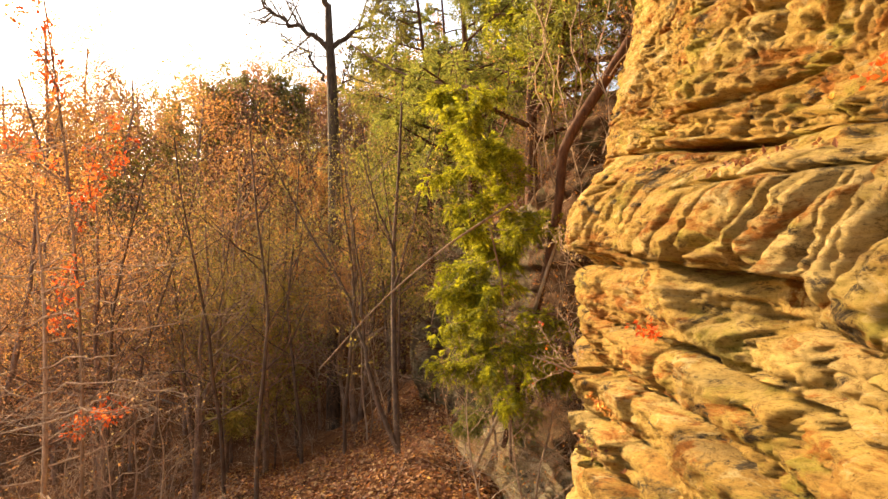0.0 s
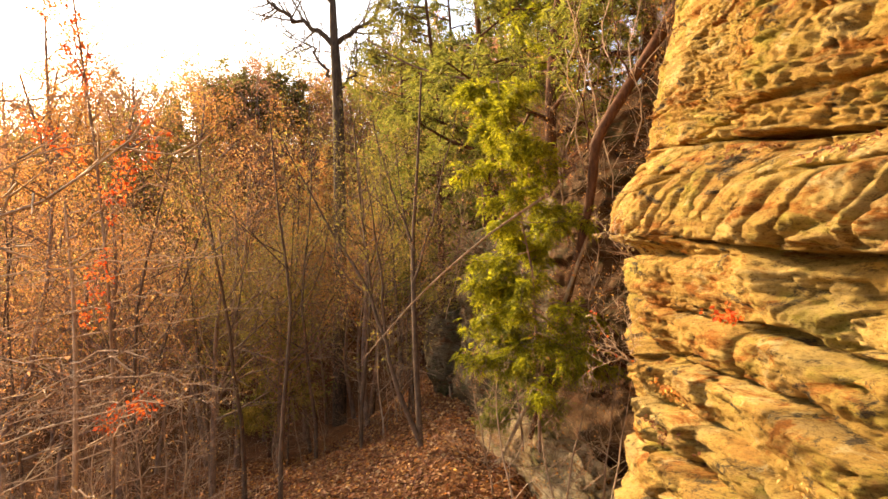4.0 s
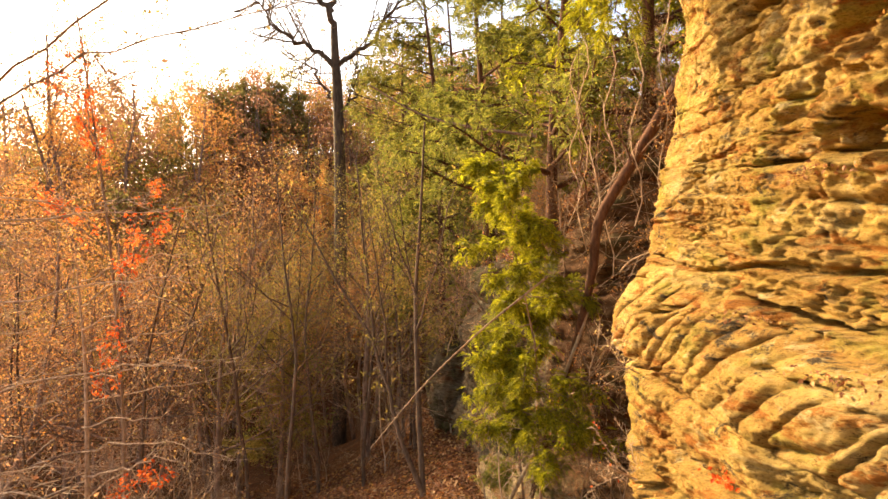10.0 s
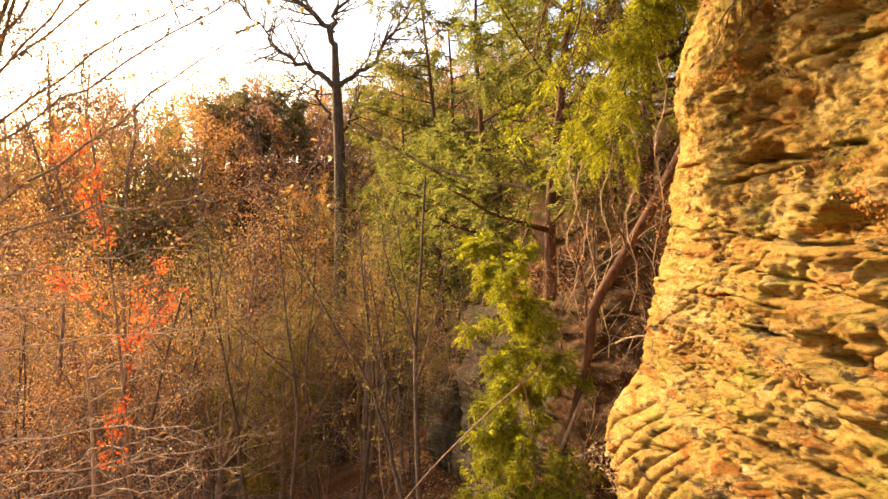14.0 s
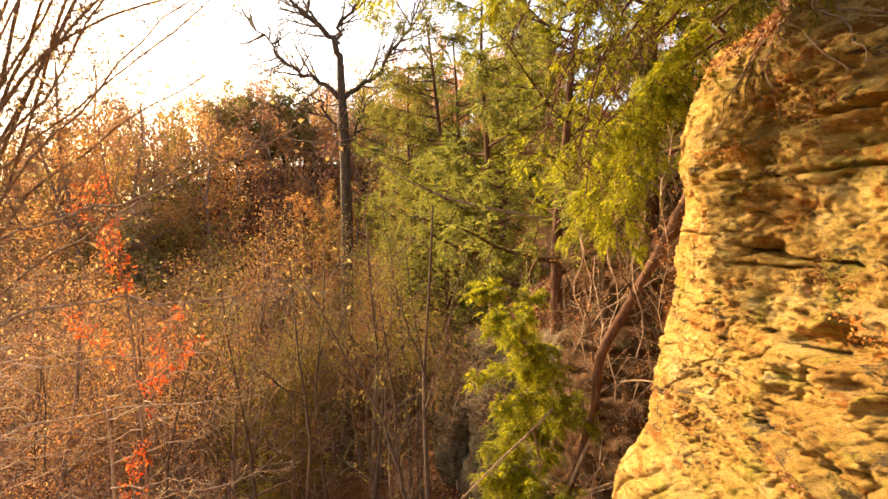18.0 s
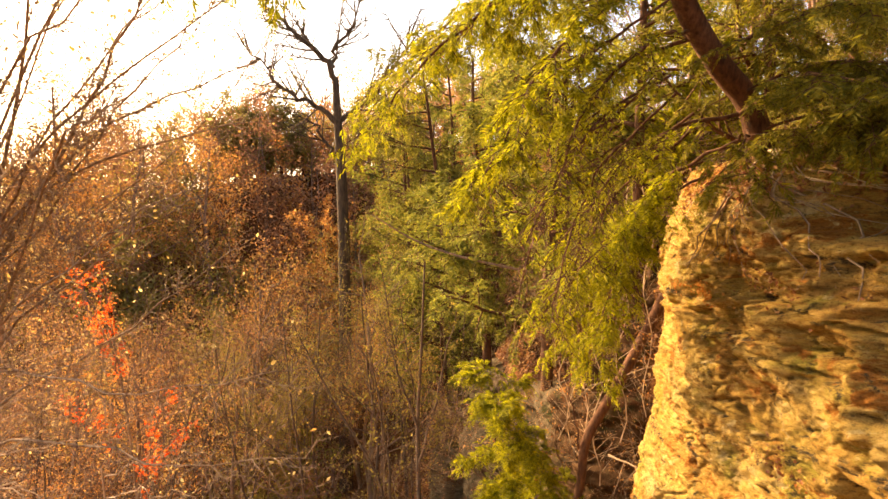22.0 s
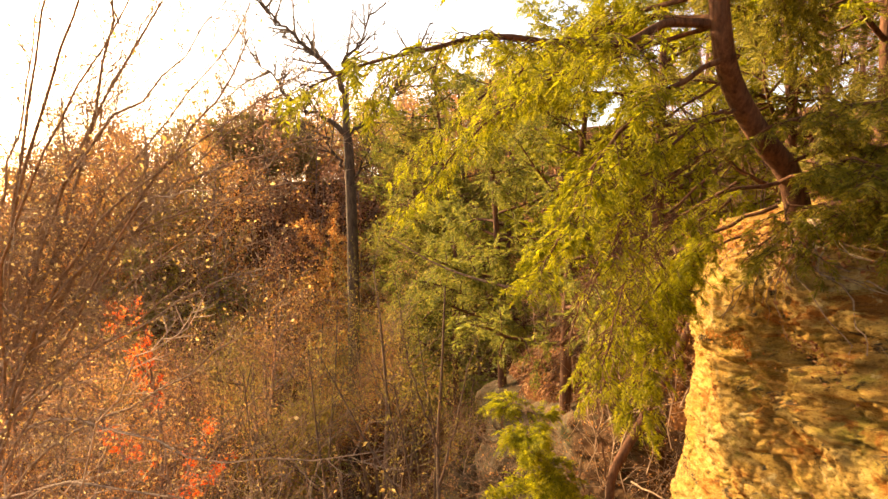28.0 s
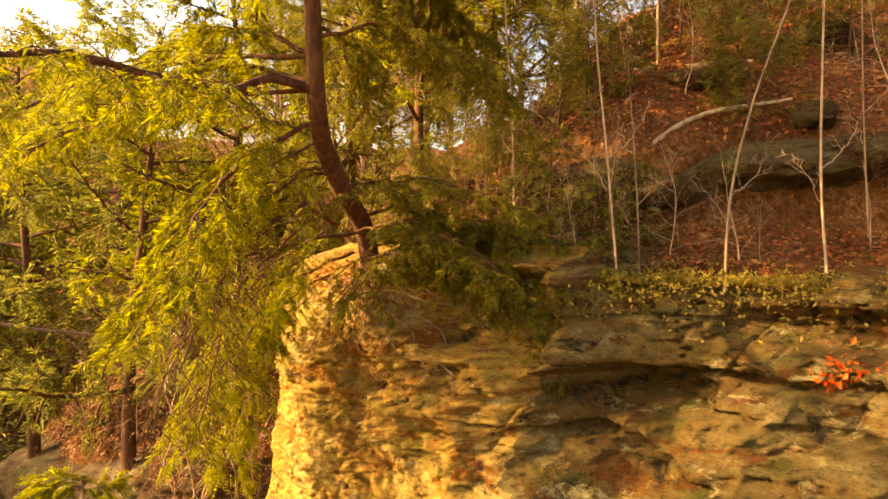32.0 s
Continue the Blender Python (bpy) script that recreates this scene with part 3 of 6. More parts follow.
def build_cliff():
    cliff = thing("cliff", "golden weathered sandstone cliff with dark bedding cracks", "cliff", kind="structure")
    ys = np.concatenate([np.linspace(-6, 0.5, 80, endpoint=False), np.arange(0.5, CORNER, 0.022)])
    arc = np.linspace(0, math.pi / 2, 48)[1:]
    back = np.linspace(0.05, 7, 80)
    n = len(ys) + len(arc) + len(back)
    zs = np.concatenate([np.arange(-1, 4.8, 0.12), np.arange(4.8, 14.4, 0.019), np.arange(14.4, 15.45, 0.02)])
    yy = np.concatenate([ys, CORNER + 0.9 * np.sin(arc), np.full(len(back), CORNER + 0.9)])
    turn = np.concatenate([np.zeros(len(ys)), 0.9 * (1 - np.cos(arc)), 0.9 + back])
    along = np.concatenate([ys, CORNER + 0.9 * arc, CORNER + 0.9 * math.pi / 2 + back])
    A, Z = np.meshgrid(along, zs)
    D = face_x(A, Z)
    even = 0.35 * step(8.0, 9.2, A)
    D = D * (1 - even) + np.interp(Z, ZK, XK) * even
    reach = np.interp(zs, [-1, 5, 6.3, 7.2, 7.7, 8.4, 10, 12, 15], [-1.8, -1.7, -1.1, -0.9, -0.6, -0.4, 0.0, 0.1, 0.2])[:, None]
    T = np.broadcast_to(turn[None], A.shape)
    w = step(0, 0.9, T)
    X = D + T
    Y = np.broadcast_to(yy[None], A.shape) + reach * step(6.5, 8.9, A) - (D - np.interp(Z, ZK, XK)) * w
    V = np.stack([X, Y, Z], -1)
    cuts = [0]
    for c in (5.7, 6.4, 6.9, 7.5, 7.66, 8.4, 8.88, 9.92, 10.6, 11.0, 11.75, 12.2, 12.75, 13.35, 13.9, 14.3, 14.85):
        cuts.append(int(np.argmin(abs(zs - c))))
    cuts.append(len(zs) - 1)
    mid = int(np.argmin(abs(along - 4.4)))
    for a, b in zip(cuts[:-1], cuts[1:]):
        # above this height the near wall's tree shade is painted by a darker stone
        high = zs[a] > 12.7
        for c, d, name, mat in ((0, mid, "rock_bed", ROCK_WALL_SHADED if high else ROCK), (mid, n - 1, "rock_bed", ROCK)):
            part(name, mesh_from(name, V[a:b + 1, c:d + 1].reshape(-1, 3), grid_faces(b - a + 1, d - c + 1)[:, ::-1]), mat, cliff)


build_cliff()


def build_far_cliff():
    """The wall beyond the gully, its shade put into a darker colour, and the outcrop that runs on from it."""
    cliff = thing("cliff", "brown rock wall at the back of a gully, coloured darker for its shade", "cliff", kind="structure")
    plan = np.array([(10.8, 11.4), (8.2, 12.6), (6.0, 13.2), (4.6, 13.8), (3.6, 14.8), (2.7, 16.6), (1.3, 19), (0.5, 21), (0.4, 24), (1.5, 29), (4.5, 38)])
    d = np.concatenate([[0], np.cumsum(np.linalg.norm(np.diff(plan, axis=0), axis=1))])
    s = np.linspace(0, d[-1], 460)
    px, py = np.interp(s, d, plan[:, 0]), np.interp(s, d, plan[:, 1])
    top = np.interp(s, d, [15.5, 15.0, 14.2, 13.2, 11.6, 9.9, 9.3, 8.8, 8.6, 8, 7])
    u = np.linspace(0, 1, 240)
    S, U = np.meshgrid(s, u)
    Z = -4 + U * (top[None] + 4)
    tx, ty = np.gradient(px), np.gradient(py)
    ln = np.hypot(tx, ty)
    nx, ny = -ty / ln, tx / ln
    bed = Z + 0.2 * fbm(S * 0.3, Z * 0.3, 0, 3, 90)
    dep = 0.45 * fbm(S * 0.35, Z * 0.5, 0, 4, 91) + 0.3 * beds(bed, S, 0.7, 93) + 0.1 * beds(bed, S, 0.2, 95) + 0.1 * fbm(S * 2, Z * 3, 0, 3, 92) - 0.1 * (Z - 4) - 1.6 * step(0.93, 1.0, U)
    V = np.stack([px[None] + nx[None] * dep, py[None] + ny[None] * dep, Z], -1)
    h = len(u) // 4
    m = int(np.argmin(abs(s - d[5])))
    outcrop = thing("cliff", "grey sandstone outcrop above the path, half hidden by brush", "cliff", kind="structure")
    for a, b in ((0, h), (h, 2 * h), (2 * h, 3 * h), (3 * h, len(u) - 1)):
        # the gully stretch takes the stone with shade in its colour
        for c, e, mat, owner in ((0, m, ROCK_GULLY_SHADED, cliff), (m, len(s) - 1, ROCK_GREY, outcrop)):
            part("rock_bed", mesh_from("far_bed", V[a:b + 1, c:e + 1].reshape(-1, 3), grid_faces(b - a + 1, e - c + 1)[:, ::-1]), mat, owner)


build_far_cliff()


def boulder(name, label, at, size, seed, mat, turn=0.0, tilt=0.0, res=48, bands=1):
    u = np.linspace(0, 2 * math.pi, res * 2)
    v = np.linspace(0.02, math.pi - 0.02, res)
    U, W = np.meshgrid(u, v)
    P = np.stack([np.cos(U) * np.sin(W), np.sin(U) * np.sin(W), np.cos(W)], -1)
    P = np.sign(P) * np.abs(P) ** 0.72
    n = 1 + 0.16 * fbm(P[..., 0] * 1.7 + seed, P[..., 1] * 1.7, P[..., 2] * 1.7, 3, seed) - 0.12 * np.abs(fbm(P[..., 0] * 4, P[..., 1] * 4 + seed, P[..., 2] * 9, 4, seed + 3))
    P = P * n[..., None] * np.array(size) * 0.5
    if bands == 1:
        ob = part(name, mesh_from(name, P.reshape(-1, 3), grid_faces(len(v), len(u))[:, ::-1]), mat)
    else:
        ob = thing(name, label, "rock")
        cut = np.linspace(0, len(v) - 1, bands + 1).astype(int)
        for a, b in zip(cut[:-1], cut[1:]):
            part("rock_bed", mesh_from("ledge_bed", P[a:b + 1].reshape(-1, 3), grid_faces(b - a + 1, len(u))[:, ::-1]), mat, ob)
    ob.matrix_basis = pose(*at, 0, tilt, turn)
    return tagged(ob, label, "rock")


boulder("rock_ledge", "long pale sandstone ledge at the foot of the cliff", (2.35, 14.8, 1.5), (1.7, 6.6, 3.1), 3, ROCK_PALE, 25, bands=4, res=64)
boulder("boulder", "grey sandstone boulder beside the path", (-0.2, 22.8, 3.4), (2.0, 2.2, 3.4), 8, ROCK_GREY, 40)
# small mossy rocks whose dark colour stands in for shaded hollows
for i, (x, y, w, d, h, a) in enumerate(((8.9, 2.7, 0.9, 0.6, 0.45, 20), (9.0, 4.6, 1.1, 0.7, 0.4, 100), (10.6, 3.2, 1.2, 0.8, 0.5, 95))):
    boulder("boulder", "mossy rock on the leafy bank above the cliff, coloured dark for shade", (x, y, float(ground_z(x, y)) - h * 0.08), (w, d, h), 12 + i, ROCK_MOSS_SHADED, a, res=40)


def build_tier():
    """The low overhanging ledge behind the shelf of red leaves, its rock coloured dark for the hollow's shade."""
    ob = thing("rock_tier", "low overhanging ledge of mossy rock above the red leaves, coloured dark for shade", "rock", kind="structure")
    s = np.linspace(-0.8, 7.0, 260)
    prof = np.array([(0.35, -0.35), (0.42, 0.0), (0.55, 0.25), (0.5, 0.5), (0.25, 0.62), (-0.28, 0.7), (-0.42, 0.85), (-0.36, 1.05), (-0.1, 1.2), (0.5, 1.3), (1.1, 1.2)])
    u = np.linspace(0, len(prof) - 1, 110)
    S, U = np.meshgrid(s, u)
    dx, dz = np.interp(U, np.arange(len(prof)), prof[:, 0]), np.interp(U, np.arange(len(prof)), prof[:, 1])
    edge = np.interp(S, RIM_Y, RIM_X)
    tall = 1.0 + 0.3 * fbm(S * 0.7, 0, 4, 2, 141)
    n = 0.16 * fbm(S * 1.3, dz * 1.6, 2, 3, 142) + 0.1 * (slabs(dz, S, 0.3, 0.9, 143)[0] - 0.5)
    base = np.interp(S, RIM_Y, RIM_Z) + 0.5
    X = edge + 1.4 + dx + n + 0.25 * fbm(S * 0.5, 0, 0, 2, 144)
    V = np.stack([X, S, base + dz * tall + 0.05 * fbm(S * 2, dz * 3, 0, 2, 145)], -1)
    for a, b in ((0, 40), (40, 109)):
        part("rock_bed", mesh_from("tier_bed", V[a:b + 1].reshape(-1, 3), grid_faces(b - a + 1, len(s))[:, ::-1]), ROCK_MOSS_SHADED, ob)


build_tier()

# ---- plants ----
def grow(r, base, height, radius, lean=(0, 0), levels=3, kids=9, spread=0.9, curl=0.25, first=0.3, droop=0.0, sub=0.5, tips=()):
    """Paths of a branching tree: a list of (points, radii, level, main limb)."""
    out = []

    def limb(p0, d0, length, rad, level, main):
        n = 9 if level == 0 else (6 if level == 1 else 4)
        pts = [np.array(p0, float)]
        d = unit(np.array(d0, float))
        for i in range(n - 1):
            pull = np.array([0, 0, 0.10 - droop * 0.3 if level else 0.12])
            d = unit(d + r.normal(size=3) * curl * (0.35 if level == 0 else 0.8) + pull)
            pts.append(pts[-1] + d * length / (n - 1))
        P = np.array(pts)
        out.append((P, rad * np.linspace(1, 0.22, n), level, main))
        branch(P, length, rad, level, main)

    def branch(P, length, rad, level, main):
        if level + 1 >= levels:
            return
        n = len(P)
        count = kids if level == 0 else max(3, int(kids * 0.55))
        for j in range(count):
            lo = first if level == 0 else 0.2
            u = min(lo + (1 - lo) * (j + r.uniform(0, 0.9)) / count, 0.985)
            k = u * (n - 1)
            i = min(int(k), n - 2)
            t = unit(P[i + 1] - P[i])
            side = unit(np.cross(t, r.normal(size=3)))
            dd = unit(t * (1 - spread * 0.55) + side * spread + np.array([0, 0, -droop]))
            limb(P[i] + (P[i + 1] - P[i]) * (k - i), dd, length * sub * (1.15 - 0.6 * u) * r.uniform(0.75, 1.2), max(rad * (1 - 0.75 * u) * 0.55, 0.004), level + 1, j if level == 0 else main)

    limb(base, (lean[0], lean[1], 1), height, radius, 0, -1)
    return out


def shaped(points, r0, r1, n=14):
    """A smooth path through a few points, with tapering radii."""
    P = np.asarray(points, float)
    t = np.linspace(0, len(P) - 1, n)
    i = np.clip(t.astype(int), 0, len(P) - 2)
    f = (t - i)[:, None]
    g = np.gradient(P, axis=0)
    a, b, ga, gb = P[i], P[i + 1], g[i], g[i + 1]
    Q = a * (1 + 2 * f) * (1 - f) ** 2 + ga * f * (1 - f) ** 2 + b * f * f * (3 - 2 * f) + gb * f * f * (f - 1)
    return Q, np.linspace(r0, r1, n)


def feather(r, P, length, gap, drop=0.12, start=0.15, flat=True):
    """Side twigs along a limb, to both sides and a little down."""
    out = []
    seg = np.linalg.norm(np.diff(P, axis=0), axis=1)
    d = np.concatenate([[0], np.cumsum(seg)])
    n = max(3, int(d[-1] / gap))
    for j in range(n):
        u = start + (1 - start) * (j + r.uniform(0, 0.8)) / n
        p = np.array([np.interp(u * d[-1], d, P[:, k]) for k in range(3)])
        q = np.array([np.interp(min(u + 0.02, 1) * d[-1] + 0.01, d, P[:, k]) for k in range(3)])
        t = unit(q - p + 1e-6)
        side = unit(np.cross(t, (0, 0, 1.0))) * (1 if j % 2 else -1) if flat else unit(np.cross(t, r.normal(size=3)))
        L = length * (1.1 - 0.65 * u) * r.uniform(0.6, 1.25)
        dd = unit(t * 0.7 + side * 0.8 + r.normal(size=3) * 0.18)
        k = np.linspace(0, 1, 5)[:, None]
        Q = p + dd * L * k - np.array([0, 0, 1.0]) * drop * L * k ** 2 * 2 + r.normal(size=(5, 3)) * 0.012 * L * k
        out.append((Q, np.linspace(0.007, 0.002, 5)))
    return out


def along(paths, r, n, lo=0.15):
    """n points on the paths, with directions, more on longer ones."""
    A = np.concatenate([P[:-1][int(len(P) * lo):] for P, R in paths])
    B = np.concatenate([P[1:][int(len(P) * lo):] for P, R in paths])
    w = np.linalg.norm(B - A, axis=1)
    i = r.choice(len(A), n, p=w / w.sum())
    return A[i] + (B - A)[i] * r.uniform(0, 1, (n, 1)), unit((B - A)[i])


def leaf_cloud(paths, r, n, size, ratio=0.6, scatter=0.12, lo=0.3):
    P, D = along(paths, r, n, lo)
    P = P + r.normal(size=P.shape) * scatter
    D = unit(D * 0.4 + r.normal(size=P.shape) * 0.7 + np.array([0, 0, -0.25]))
    N = unit(r.normal(size=P.shape) + np.array([0, 0, 0.6]))
    L = size * r.uniform(0.6, 1.3, n)
    return leaves(P, D, N, L, L * ratio)


def tree(label, base, height, radius, seed, leaf=None, n_leaf=0, size=0.1, wood=None, name="tree", category="tree", group="", ratio=0.6, scatter=0.12, split=False, **kw):
    r = np.random.default_rng(seed)
    wood = wood or BARK
    paths = grow(r, (0, 0, 0), height, radius, **kw)
    ob = thing(name, label, category, group, at=base)
    part("trunk", mesh_from("trunk", *tubes([(P, R) for P, R, l, m in paths if l == 0], 9)), wood, ob)
    rest = [(P, R, m) for P, R, l, m in paths if l > 0]
    if split:
        for k in sorted({m for P, R, m in rest}):
            part("limb", mesh_from("limb", *tubes([(P, R) for P, R, m in rest if m == k], 4)), wood, ob)
    elif rest:
        part("branchwork", mesh_from("branchwork", *tubes([(P, R) for P, R, m in rest], 3)), wood, ob)
    if leaf:
        part("crown", mesh_from("crown", *leaf_cloud([(P, R) for P, R, m in rest], r, n_leaf, size, ratio, scatter), smooth=False), leaf, ob)
    return ob


def sprays(P, D, r, size, pairs=9, width=0.28, droop=0.35):
    """Flat feathery needle sprays: at P, reaching along D, drooping at the tips."""
    n = len(P)
    D = unit(D)
    S = unit(np.cross(D, np.array([0, 0, 1.0]) + 0.35 * r.normal(size=(n, 3))))
    N = np.cross(S, D)
    L = size * r.uniform(0.6, 1.25, n)
    Ps, Ds, Ns, Ls = [], [], [], []
    for k in range(pairs):
        u = (k + 0.5) / pairs
        for sgn in (-1, 1):
            Ps.append(P + D * (L * u)[:, None] - np.array([0, 0, 1.0]) * (L * droop * u * u)[:, None])
            Ds.append(unit(D * 0.75 + S * sgn * 0.8 - np.array([0, 0, 0.25 * u]) + 0.18 * r.normal(size=(n, 3))))
            Ns.append(N + 0.75 * r.normal(size=(n, 3)))
            Ls.append(L * (0.55 - 0.38 * u) * r.uniform(0.7, 1.2, n))
    Ls = np.concatenate(Ls)
    return leaves(np.concatenate(Ps), np.concatenate(Ds), np.concatenate(Ns), Ls, Ls * width)


def hemlock(label, base, height, radius, seed, n_spray, size, mat=None, wood=None, lean=(0, 0), kids=26, reach=0.3, first=0.15, name="hemlock_tree", pairs=6, group="", droop=0.22):
    r = np.random.default_rng(seed)
    wood = wood or BARK_RED
    paths = grow(r, (0, 0, 0), height, radius, lean=lean, levels=3, kids=kids, spread=1.0, curl=0.14, first=first, droop=droop, sub=reach)
    ob = thing(name, label, "tree", group, at=base)
    part("trunk", mesh_from("trunk", *tubes([(P, R) for P, R, l, m in paths if l == 0], 10)), wood, ob)
    rest = [(P, R) for P, R, l, m in paths if l > 0]
    part("branchwork", mesh_from("branchwork", *tubes(rest, 4)), wood, ob)
    P, D = along(rest, r, n_spray, 0.2)
    D = unit(D + 0.6 * r.normal(size=D.shape) * np.array([1, 1, 0.3]) + np.array([0, 0, -0.25]))
    part("crown", mesh_from("crown", *sprays(P + r.normal(size=P.shape) * 0.05, D, r, size, pairs), smooth=False), mat or L_HEM, ob)
    return ob


def limbed_hemlock(label, trunk, radius, limbs, seed, needle, per_metre=26, spray=0.2, twig=0.8, gap=0.12):
    """A hemlock with a trunk and limbs of given courses."""
    r = np.random.default_rng(seed)
    ob = thing("hemlock_tree", label, "tree", at=trunk[0])
    off = np.array(trunk[0])
    P, R = shaped(np.array(trunk) - off, radius, radius * 0.5, 26)
    part("trunk", mesh_from("trunk", *tubes([(P, R)], 14)), BARK_RED, ob)
    for pts, r0, *more in limbs:
        dense = more[0] if more else 1.0
        Q, S = shaped(np.array(pts) - off, r0, 0.008, 16)
        Q[1:] += r.normal(size=Q[1:].shape) * 0.02
        tw = feather(r, Q, twig, gap)
        tw2 = [k for q, _ in tw for k in feather(r, q, twig * 0.4, gap * 1.2, 0.2)]
        limb = part("limb", mesh_from("limb", *tubes([(Q, S)], 8)), BARK_RED, ob)
        stuff("twigwork", mesh_from("twigwork", *tubes(tw + tw2, 3)), BARK_RED, limb)
        if not dense:
            continue
        length = sum(np.linalg.norm(np.diff(q, axis=0), axis=1).sum() for q, _ in tw + tw2)
        A, D = along(tw + tw2, r, int(length * per_metre * dense), 0.1)
        D = unit(D + 0.5 * r.normal(size=D.shape) * np.array([1, 1, 0.35]) + np.array([0, 0, -0.3]))
        # limbs reaching over the cliff get needles with shade in their colour
        part("needles", mesh_from("needles", *sprays(A, D, r, spray, 9, 0.22), smooth=False), L_HEM_SHADED if pts[-1][0] > 3.4 else needle, limb)
    # dense top above the view, added to throw shade on the bank
    paths = grow(r, np.array(trunk[-1]) - off - (0, 0, 1.6), 5.0, radius * 0.5, levels=3, kids=30, spread=1.0, curl=0.14, first=0.02, droop=0.15, sub=0.62)
    rest = [(P, R) for P, R, l, m in paths if l > 0]
    top = part("shading_treetop", mesh_from("shading_treetop", *tubes([(P, R) for P, R, l, m in paths], 5)), BARK_RED, ob)
    A, D = along(rest, r, 3400, 0.2)
    D = unit(D + 0.6 * r.normal(size=D.shape) * np.array([1, 1, 0.3]) + np.array([0, 0, -0.25]))
    part("needles", mesh_from("needles", *sprays(A, D, r, 0.42, 6), smooth=False), needle, top)
    return ob


